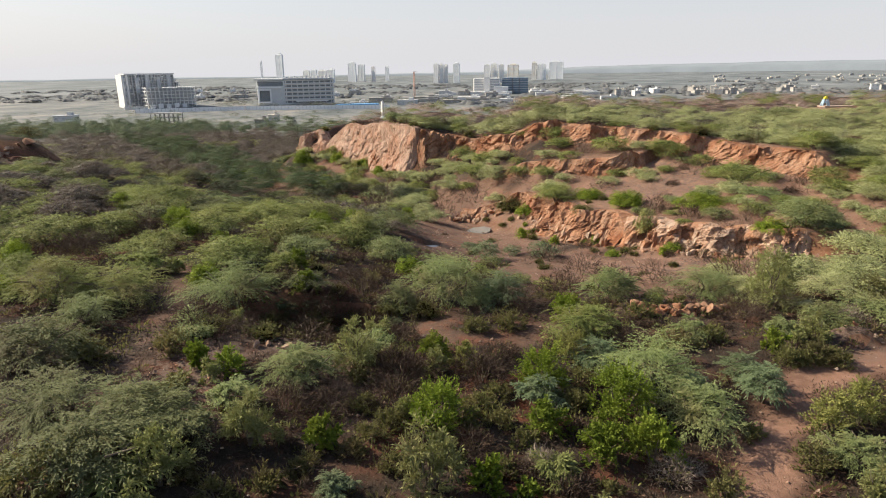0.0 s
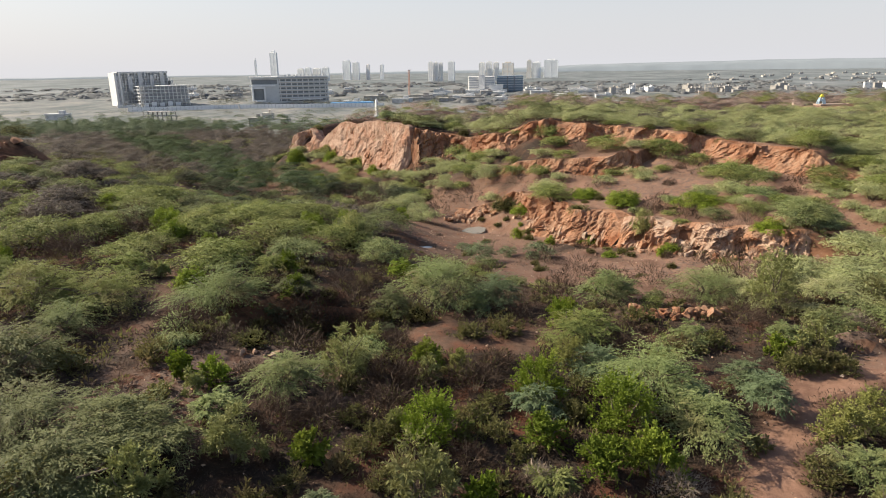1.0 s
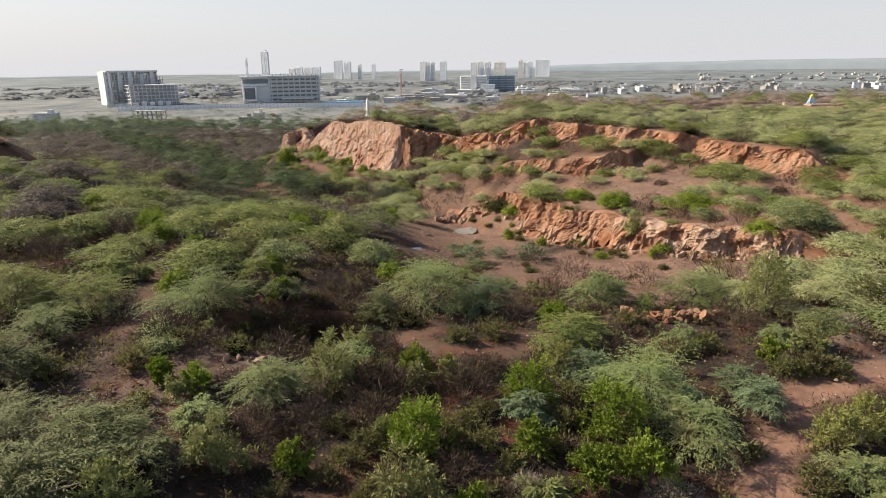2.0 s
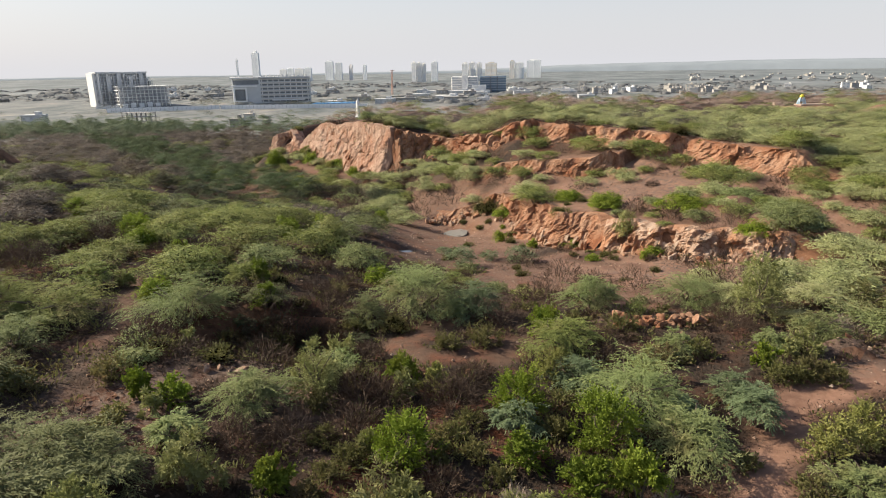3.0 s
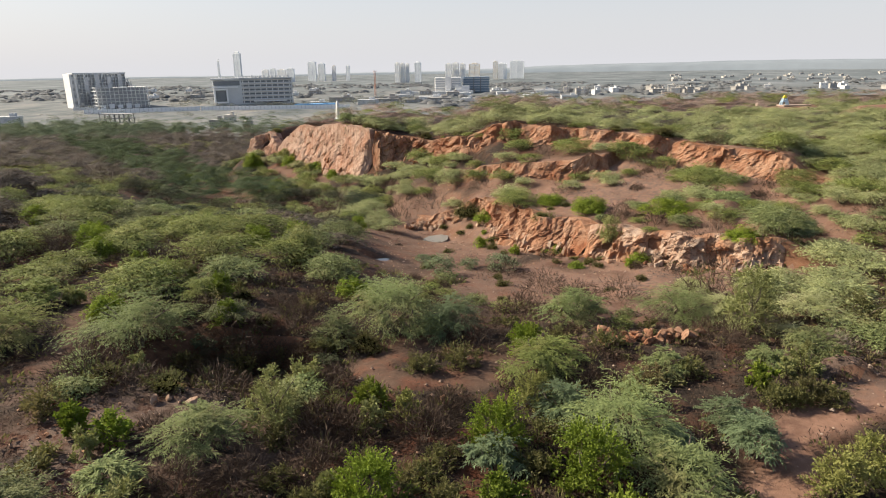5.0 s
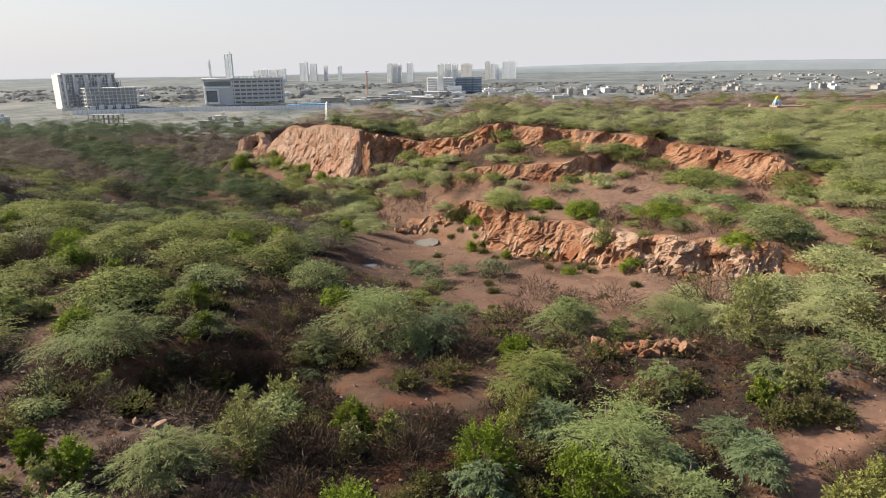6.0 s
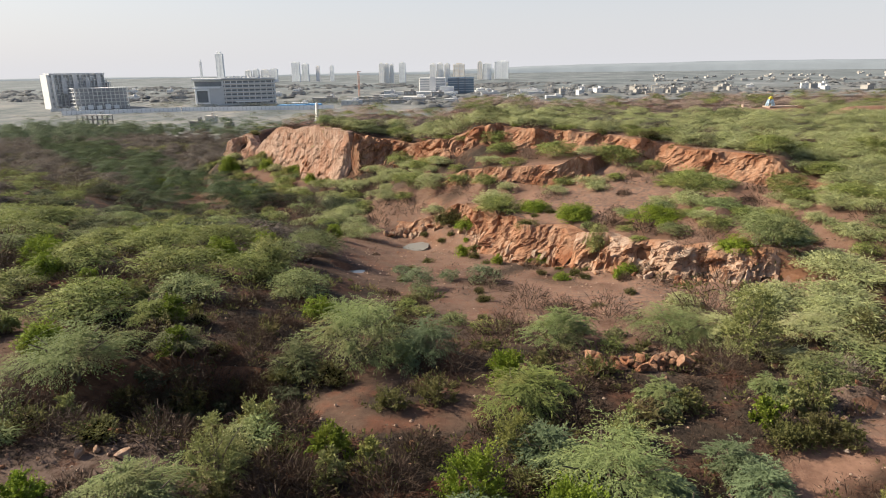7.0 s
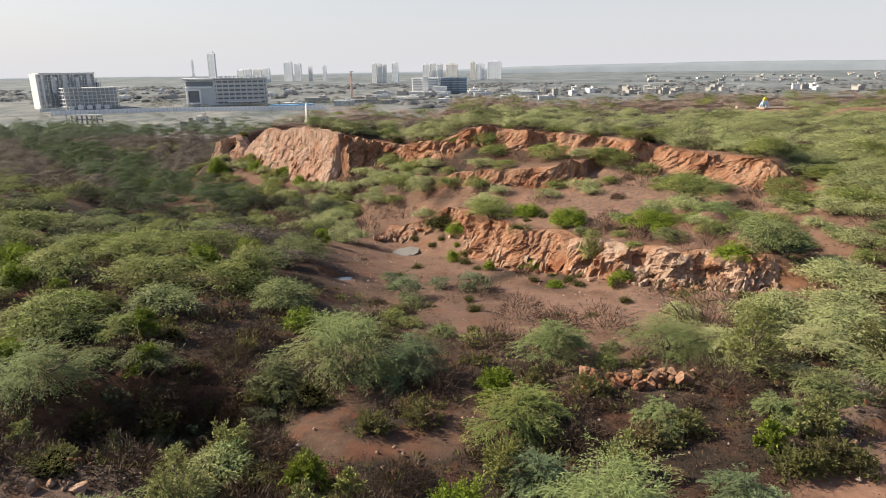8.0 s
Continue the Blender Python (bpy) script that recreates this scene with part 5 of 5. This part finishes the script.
def tower(x, y, width, deep, top, floors, material, label, turn=0.0, fins=4, crown=0.0):
    """A distant tower with floor bands, upright fins and a roof box."""
    width, deep = width * 1.12, deep * 0.24
    b = thing_at("tower", label, "tower block", x, y, PLAIN, turn, "towers on the skyline")
    h, fins = top - PLAIN, min(fins, 2)
    box_part("wall", b, -width / 2, width / 2, 0, deep, 0, h, material)
    for f in range(floors):
        z = h * (f + 0.35) / floors
        box_part("window_band", b, -width * 0.46, width * 0.46, -0.3, -0.05, z, z + h / floors * 0.42, FAR_GLASS)
    for i in range(fins + 1):
        fx = -width / 2 + width * i / fins
        box_part("fin", b, fx - width * 0.03, fx + width * 0.03, -0.6, -0.32, 0, h * 0.995, material)
    box_part("roof_house", b, -width * 0.28, width * 0.28, deep * 0.2, deep * 0.8, h + 0.1, h + max(3.0, crown), material)
    return b


framed_block()
banded_block()
# Tower glass and grey facade are paled and blued to hold distant haze.
FAR_GLASS = make_plain("pale_far_glass", (0.54, 0.57, 0.60), (0.62, 0.65, 0.68), 0.05, 0.4, 0.0)
GREYISH = make_plain("hazed_facade", (0.70, 0.72, 0.735), (0.78, 0.80, 0.815), 0.02)
PINKISH = make_plain("pink_facade", (0.76, 0.72, 0.69), (0.83, 0.79, 0.76), 0.02)
tower(-709, 2000, 25, 25, 64, 26, GREYISH, "tall slim grey tower with a slanted top", -28, 3, 6)
tower(-767, 2000, 7, 8, 44, 10, GREYISH, "very thin pale tower beside a tall one", -28, 2, 5)
for i, (x, w, top) in enumerate(((-688, 24, 14), (-662, 22, 17), (-632, 30, 15), (-602, 26, 18))):
    tower(x, 2200, w, 22, top, 10, GREYISH if i % 2 else PALE_PAINT, "pale mid-rise slab in a row of flats", -28, 3)
tower(-553, 2300, 30, 26, 39, 18, GREYISH, "grey tower pair on the skyline, the higher one", -28, 3)
tower(-522, 2310, 24, 26, 33, 16, GREYISH, "grey tower pair on the skyline, the lower one", -28, 3)
tower(-476, 2300, 13, 14, 25, 14, PINKISH, "slim reddish tower under construction", -28, 2)
tower(-427, 2300, 13, 14, 25, 14, GREYISH, "slim grey tower alone on the skyline", -28, 2)
for x, w, top in ((-209, 13, 28), (-194, 12, 27), (-180, 10, 25)):
    tower(x, 1900, w, 16, top, 16, PALE_PAINT, "white tower in a close row of three", -28, 2)
tower(-150, 1900, 17, 18, 29, 16, GREYISH, "grey tower beside white ones", -28, 3)
for x, w, top in ((-62, 16, 24), (-42, 16, 26), (-22, 14, 24)):
    tower(x, 1900, w, 18, top, 15, PALE_PAINT, "white tower in the middle of the skyline", -28, 3)
tower(12, 1950, 30, 20, 24, 14, CREAM_PAINT, "broad cream tower on the skyline", -28, 4)
tower(82, 2200, 13, 16, 31, 16, CREAM_PAINT, "slim cream tower on the skyline", -28, 2)
tower(106, 2200, 26, 16, 25, 13, GREYISH, "grey slab beside a slim tower", -28, 3)
tower(160, 2300, 44, 22, 33, 18, GREYISH, "broad dark grey tower on the skyline", -28, 5)


def campus():
    """White stepped block with a blue glass neighbour."""
    b = thing_at("white_complex", "white stepped office block with a taller middle", "building", -33, 1050, PLAIN, 0)
    box_part("wall", b, -21, 21, 0, 26, 0, 25, PALE_PAINT)
    box_part("tower", b, -4, 5, -4, -0.1, 0, 27, PALE_PAINT)
    box_part("podium", b, -62, 40, -16, -4.1, 0, 4.5, PALE_PAINT)
    for f in range(6):
        for x0, x1 in ((-20, -5), (6, 20)):
            box_part("window_band", b, x0, x1, -0.5, -0.05, 3 + f * 3.7, 4.8 + f * 3.7, OPENING)
    box_part("side_block", b, 12, 34, -12, -4.2, 4.6, 12, PALE_PAINT)
    g = thing_at("glass_building", "blue glass office block beside a white one", "building", 9, 1070, PLAIN, 0)
    box_part("wall", g, -18, 24, 0, 24, 0, 25, BLUE_GLASS)
    for f in range(6):
        box_part("floor_band", g, -18, 24, -0.4, -0.05, 3.4 + f * 3.7, 4.2 + f * 3.7, CONCRETE)
    for x in (-2, 9):
        box_part("fin", g, x, x + 1.5, -0.9, -0.45, 0, 24.8, DARK_GLASS)


campus()


def house(x, y, w, d, h, material, turn, label, floors=2):
    b = thing_at("house", label, "house", x, y, PLAIN, turn, "houses of the town")
    box_part("wall", b, -w / 2, w / 2, 0, d, 0, h, material)
    roof = box_part("roof", b, -w / 2 - 0.4, w / 2 + 0.4, -0.5, d + 0.4, h + 0.02, h + 0.6, material)
    box_part("stair_house", roof, w * 0.1, w * 0.35, d * 0.3, d * 0.7, h + 0.62, h + 3.0, material)
    n = max(2, int(w / 5))
    for f in range(floors):
        for i in range(n):
            wx = -w / 2 + w * (i + 0.5) / n
            box_part("window", b, wx - 0.9, wx + 0.9, -0.25, -0.03, h * (f + 0.3) / floors, h * (f + 0.72) / floors, OPENING)
    return b


rnd = random.Random(5)
for i in range(34):
    far = rnd.uniform(900, 1120)
    x = (rnd.uniform(0.14, 0.62) if i % 2 else rnd.choice((0.2, 0.3, 0.34, 0.42, 0.55)) + rnd.gauss(0, 0.012)) * far
    house(x, far, rnd.uniform(6, 12), rnd.uniform(9, 14), rnd.uniform(4, 9), rnd.choice((PALE_PAINT, CREAM_PAINT, DUSTY_WALL, DUSTY_WALL, CONCRETE)), rnd.uniform(-30, 30), "pale flat-roofed town house on the plain", 2)
for i in range(36):
    far = rnd.uniform(720, 1150)
    x = rnd.uniform(-0.24, 0.16) * far
    house(x, far, rnd.uniform(10, 30), rnd.uniform(9, 16), rnd.uniform(3, 6), rnd.choice((PALE_PAINT, DUSTY_WALL, CONCRETE, DUSTY_WALL)), rnd.uniform(-12, 12), "long low shed or workshop on the plain", 1)
for i in range(46):
    far = rnd.uniform(1500, 2600)
    x = rnd.uniform(0.3, 0.72) * far
    house(x, far, rnd.uniform(8, 16), 10, rnd.uniform(3, 5), rnd.choice((DUSTY_WALL, DUSTY_WALL, CREAM_PAINT)), rnd.uniform(-20, 20), "far pale building in the hazy plain", 1)
for i in range(22):
    far = rnd.uniform(860, 1300)
    x = rnd.uniform(-0.62, -0.22) * far
    house(x, far, rnd.uniform(8, 22), rnd.uniform(9, 14), rnd.uniform(3, 6), rnd.choice((PALE_PAINT, DUSTY_WALL, DUSTY_WALL)), rnd.uniform(-12, 12), "low pale workshop on the open plain", 1)


def panel_fence(x0, y0, x1, y1, n):
    """Site hoarding of upright pale panels between posts."""
    f = thing_at("site_fence", "long pale hoarding of upright sheet panels round the building site", "fence", x0, y0, PLAIN + 0.3, math.degrees(math.atan2(y1 - y0, x1 - x0)))
    long = math.hypot(x1 - x0, y1 - y0) / n
    for i in range(n):
        box_part("panel", f, i * long + 0.3, (i + 1) * long - 0.1, -0.12, 0.12, 0.2, 4.4 + (i % 2) * 0.15, WHITE_PAINT)
        box_part("post", f, i * long - 0.1, i * long + 0.29, -0.3, 0.3, 0, 4.8, CONCRETE)


panel_fence(-372, 625, -275, 668, 26)
panel_fence(-274, 668, -120, 672, 40)


def low_frame():
    b = thing_at("low_frame_building", "small unfinished two-storey concrete frame among trees", "building", -285, 520, PLAIN, -3)
    for z in (3.4, 6.8):
        box_part("slab", b, -12, 14, 0, 9, z, z + 0.5, DUSTY_WALL)
    for i in range(7):
        for y in (0.3, 8):
            box_part("column", b, -11.8 + i * 4.1, -11.3 + i * 4.1, y, y + 0.5, 0, 3.39, DUSTY_WALL)
            box_part("column", b, -11.8 + i * 4.1, -11.3 + i * 4.1, y, y + 0.5, 3.91, 6.79, DUSTY_WALL)


low_frame()
house(-175, 455, 9, 7, 6, DUSTY_WALL, 6, "small white house among trees", 2)
house(-158, 470, 6, 5, 4, DUSTY_WALL, 0, "small white hut among trees", 1)
house(-345, 480, 16, 9, 8, CONCRETE, 10, "grey concrete house at the edge of the plain", 2)
house(-190, 520, 8, 6, 5, CREAM_PAINT, 0, "small cream house among trees", 1)


def sheds():
    s = thing_at("blue_shed", "row of bright blue sheet roofs beside the building site", "shed", -165, 690, PLAIN, 0)
    for i in range(3):
        box_part("wall", s, -16 + i * 15, -3 + i * 15, 0, 10, 0, 3.4, CONCRETE)
        box_part("roof", s, -17 + i * 15, -2.4 + i * 15, -1, 11, 3.45, 4.6 + 0.3 * i, BLUE_SHEET, "blue sheet roof")


sheds()


def crane():
    c = thing_at("crane_mast", "thin reddish crane mast standing on the plain", "crane", -127, 900, PLAIN, 20)
    for x, y in ((-0.8, -0.8), (0.8, -0.8), (-0.8, 0.8), (0.8, 0.8)):
        box_part("leg", c, x - 0.25, x + 0.25, y - 0.25, y + 0.25, 0, 36, RED_PAINT)
    for k in range(14):
        box_part("brace", c, -1.05, 1.05, -1.05, 1.05, 1 + k * 2.5, 1.35 + k * 2.5, RED_PAINT)
    box_part("jib", c, -1.6, 3.4, -0.5, 0.5, 36.1, 36.8, RED_PAINT)


crane()


def obelisk():
    x, y = -29.8, 172.5
    z = float(land(x, y)) - 0.3
    o = thing_at("white_pillar", "white tapering stone marker pillar on the brow of the hill", "pillar", x, y, z)
    box_part("plinth", o, -0.8, 0.8, -0.8, 0.8, 0, 0.7, PALE_PAINT)
    v, f = tube(((0, 0, 0.7), (0, 0, 4.6), (0, 0, 5.1)), (0.65, 0.38, 0.04), 4)
    p = new("shaft", mesh_from("shaft", v, f, PALE_PAINT))
    p.parent = o


obelisk()


def machine():
    """Small blue and yellow drilling rig on a bare concrete pad."""
    x, y = 72.6, 153
    z = float(land(x, y)) - 0.1
    pad = thing_at("concrete_pad", "bare dusty earth-stained concrete pad on the plateau", "pad", x + 2.5, y, z)
    box_part("slab", pad, -3.2, 2.6, -1.6, 2.0, 0, 0.3, PAD)
    for k, (bx, by, bw) in enumerate(((3.4, 0.6, 1.6), (5.6, 1.2, 2.2), (-7.5, 2.0, 1.5))):
        box_part("broken_slab", pad, bx, bx + bw, by - 0.5, by + 0.6, -0.05, 0.35 + 0.1 * k, PAD)
    m = thing_at("drilling_rig", "small pale blue frame with a bright yellow head on a pad", "machine", x, y, z + 0.3)
    m.scale = (0.62, 0.62, 0.62)
    for lx, ly in ((-1.1, -0.8), (1.1, -0.8), (-1.1, 0.8), (1.1, 0.8)):
        v, f = tube(((lx, ly, 0), (lx * 0.75, ly * 0.7, 1.3), (lx * 0.5, ly * 0.5, 2.3)), (0.28, 0.24, 0.2), 6)
        p = new("leg", mesh_from("leg", v, f, SOFT_BLUE))
        p.parent = m
    box_part("body", m, -0.8, 0.8, -0.6, 0.6, 0.9, 1.7, SOFT_BLUE)
    head = box_part("head", m, -0.55, 0.45, -0.5, 0.5, 2.3, 2.95, YELLOW_PAINT, "bright yellow head")
    box_part("cap", head, -0.2, 0.35, -0.35, 0.35, 2.97, 3.3, YELLOW_PAINT, "bright yellow cap")


machine()


# ---- stones, rubble and puddles ----
def stone_mesh(seed, flat=0.7):
    """An angular broken stone about one metre across."""
    rng = random.Random(seed)
    bm = bmesh.new()
    bmesh.ops.create_icosphere(bm, subdivisions=2, radius=0.5)
    cuts = [(Vector((rng.gauss(0, 1), rng.gauss(0, 1), rng.gauss(0, 1))).normalized(), rng.uniform(0.2, 0.36)) for _ in range(13)]
    for v in bm.verts:
        for n, d in cuts:
            over = v.co.dot(n) - d
            if over > 0:
                v.co -= n * over
        v.co *= 1 + 0.06 * noise.noise(v.co * 3 + Vector((seed, 0, 0)))
        v.co.z *= flat
    me = bpy.data.meshes.new("boulder")
    bm.to_mesh(me)
    bm.free()
    return me


STONES = [stone_mesh(i, 0.55 + 0.1 * (i % 4)) for i in range(8)]
for i, me in enumerate(STONES):
    me.materials.append((ROCK, GREY_ROCK)[i % 2])


def boulder(x, y, size, seed, label, group="", lift=0.0):
    rng = random.Random(seed)
    ob = new("boulder", STONES[seed % len(STONES)])
    ob.matrix_basis = Matrix.Translation((x, y, float(land(x, y)) + size * 0.16 + lift)) @ pose(0, 0, 0, rng.uniform(-25, 25), rng.uniform(-25, 25), rng.uniform(0, 360)) @ Matrix.Scale(size, 4)
    return tagged(ob, label, "boulder", group)


boulder(3.2, 33.3, 0.75, 2, "single pale red boulder lying on bare soil")
rnd = random.Random(8)
for i in range(44):
    x, y = rnd.gauss(14.6, 1.5), rnd.gauss(41.7, 0.5)
    boulder(x, y, rnd.uniform(0.35, 1.25), i * 2, "broken orange rock in a rubble heap", "rubble heap", rnd.uniform(0, 0.35))
for i in range(24):
    x, y = rnd.uniform(20, 27), rnd.uniform(35.5, 39.5)
    boulder(x, y, rnd.uniform(0.15, 0.6), i, "loose stone beside the dirt track", "stones by the track")
for i in range(46):
    x, y = rnd.gauss(-10, 2.6), rnd.gauss(29.5, 1.8)
    boulder(x, y, rnd.uniform(0.1, 0.32), i, "loose stone on a gravelly clearing", "stones in the clearing")
for i in range(54):
    k = rnd.uniform(0, 1)
    x = 7 + 22 * k + rnd.gauss(0, 0.8)
    y = float(np.interp(x, (6, 9, 12, 16, 19, 22.6, 27, 30), (88, 81, 77, 72, 68.5, 63.5, 61.5, 58))) - 1.6 - abs(rnd.gauss(0, 1.4))
    boulder(x, y, rnd.uniform(0.25, 1.2), i, "fallen block at the foot of the rock face", "fallen blocks")
for i in range(45):
    x = rnd.uniform(-28, -4)
    y = float(np.interp(x, (-30, -22, -13.5, -8, -3), (147, 135, 126, 127, 125))) - 3.2 - abs(rnd.gauss(0, 1.5))
    boulder(x, y, rnd.uniform(0.4, 1.4), i * 2, "fallen reddish block under the tall quarry wall", "fallen blocks")
for i in range(20):
    boulder(rnd.uniform(-5, 4.5), rnd.gauss(93.2, 0.8), rnd.uniform(0.4, 1.5), i, "dark block along a low ledge of the quarry floor", "ledge blocks")
for i in range(30):
    x = rnd.uniform(-96, -79.5)
    boulder(x, 106.4 + 1.6 * math.sin(x * 0.9) + rnd.uniform(-0.6, 0.8) + 0.012 * (x + 88) ** 2, rnd.uniform(1.0, 2.7), i, "dark red block in an old earth bank", "bank blocks", rnd.uniform(-0.3, 0.5))
for i in range(20):
    boulder(rnd.uniform(-14, 14), rnd.uniform(18, 36), rnd.uniform(0.1, 0.35), i, "small loose stone on red soil", "loose stones")
for i, (x, y, s) in enumerate(((-9.2, 31.2, 0.6), (-8.7, 31.5, 0.45), (-7.6, 31.3, 0.8), (-6.3, 38.5, 1.4), (-5.2, 38.6, 1.1), (-8.6, 38.3, 1.2))):
    boulder(x, y, s, i * 2 + 1, "grey weathered rock at the rim of a shaded pit", "pit rocks")


rnd = random.Random(12)
for i in range(10):
    boulder(rnd.uniform(-11.2, -4.4), rnd.uniform(34.6, 38.6), rnd.uniform(0.35, 1.0), i * 2, "dark red rock fallen into a shaded pit", "pit rocks")
for i in range(30):
    boulder(rnd.gauss(-11.5, 1.6), rnd.gauss(33.2, 1.0), rnd.uniform(0.12, 0.42), i * 2, "reddish stone on the stony lip of the pit", "stones in the clearing")


def puddle(cx, cy, rx, ry, level, seed):
    rng = random.Random(seed)
    ph = [rng.uniform(0, 6.28) for _ in range(3)]
    ring = []
    for i in range(40):
        a = 2 * math.pi * i / 40
        r = 1.15 + 0.16 * math.sin(2 * a + ph[0]) + 0.12 * math.sin(3 * a + ph[1]) + 0.07 * math.sin(5 * a + ph[2])
        ring.append((cx + math.cos(a) * rx * r, cy + math.sin(a) * ry * r, level))
    verts = ring + [(x, y, z - 0.5) for x, y, z in ring]
    faces = [tuple(range(40))] + [(i, i + 40, (i + 1) % 40 + 40, (i + 1) % 40) for i in range(40)]
    return tagged(new("puddle", mesh_from("puddle", verts, faces, PUDDLE)), "shallow still puddle mirroring the pale sky on the quarry floor", "puddle")


for i, (cx, cy, rx, ry, level) in enumerate(POOLS):
    puddle(cx, cy, rx, ry, level + 0.06, i)


def gravel():
    """Countless small stones and clods on the bare soil."""
    rng = np.random.default_rng(77)
    n = 9000
    x, y = rng.uniform(-26, 30, n), 16 + 76 * rng.uniform(0, 1, n) ** 1.6
    near = spot(x, y, -10, 30, 7, 5) + spot(x, y, 23, 38, 6, 4) + spot(x, y, 15, 43, 5, 3) + 0.5 * spot(x, y, 0, 80, 12, 18) + 0.5 * spot(x, y, 14, 56, 12, 9) + 0.3
    keep = rng.uniform(0, 1, n) < near
    x, y = x[keep], y[keep]
    z, r = land(x, y), 0.03 + 0.09 * rng.uniform(0, 1, len(x)) ** 2.5
    corner = np.array([(1, 0, 0), (0, 1, 0), (-1, 0, 0), (0, -1, 0), (0, 0, 0.8), (0, 0, -0.6)])
    v = corner[None] * r[:, None, None] * rng.uniform(0.6, 1.5, (len(x), 6, 1)) + np.stack([x, y, z + r * 0.5], -1)[:, None]
    tri = np.array([(0, 1, 4), (1, 2, 4), (2, 3, 4), (3, 0, 4), (1, 0, 5), (2, 1, 5), (3, 2, 5), (0, 3, 5)])
    f = (tri[None] + 6 * np.arange(len(x))[:, None, None]).reshape(-1, 3)
    me = mesh_from("gravel", v.reshape(-1, 3).tolist(), f.tolist(), GREY_ROCK)
    return tagged(new("gravel", me), "small stones and clods strewn over bare soil", "gravel", kind="stuff")


gravel()
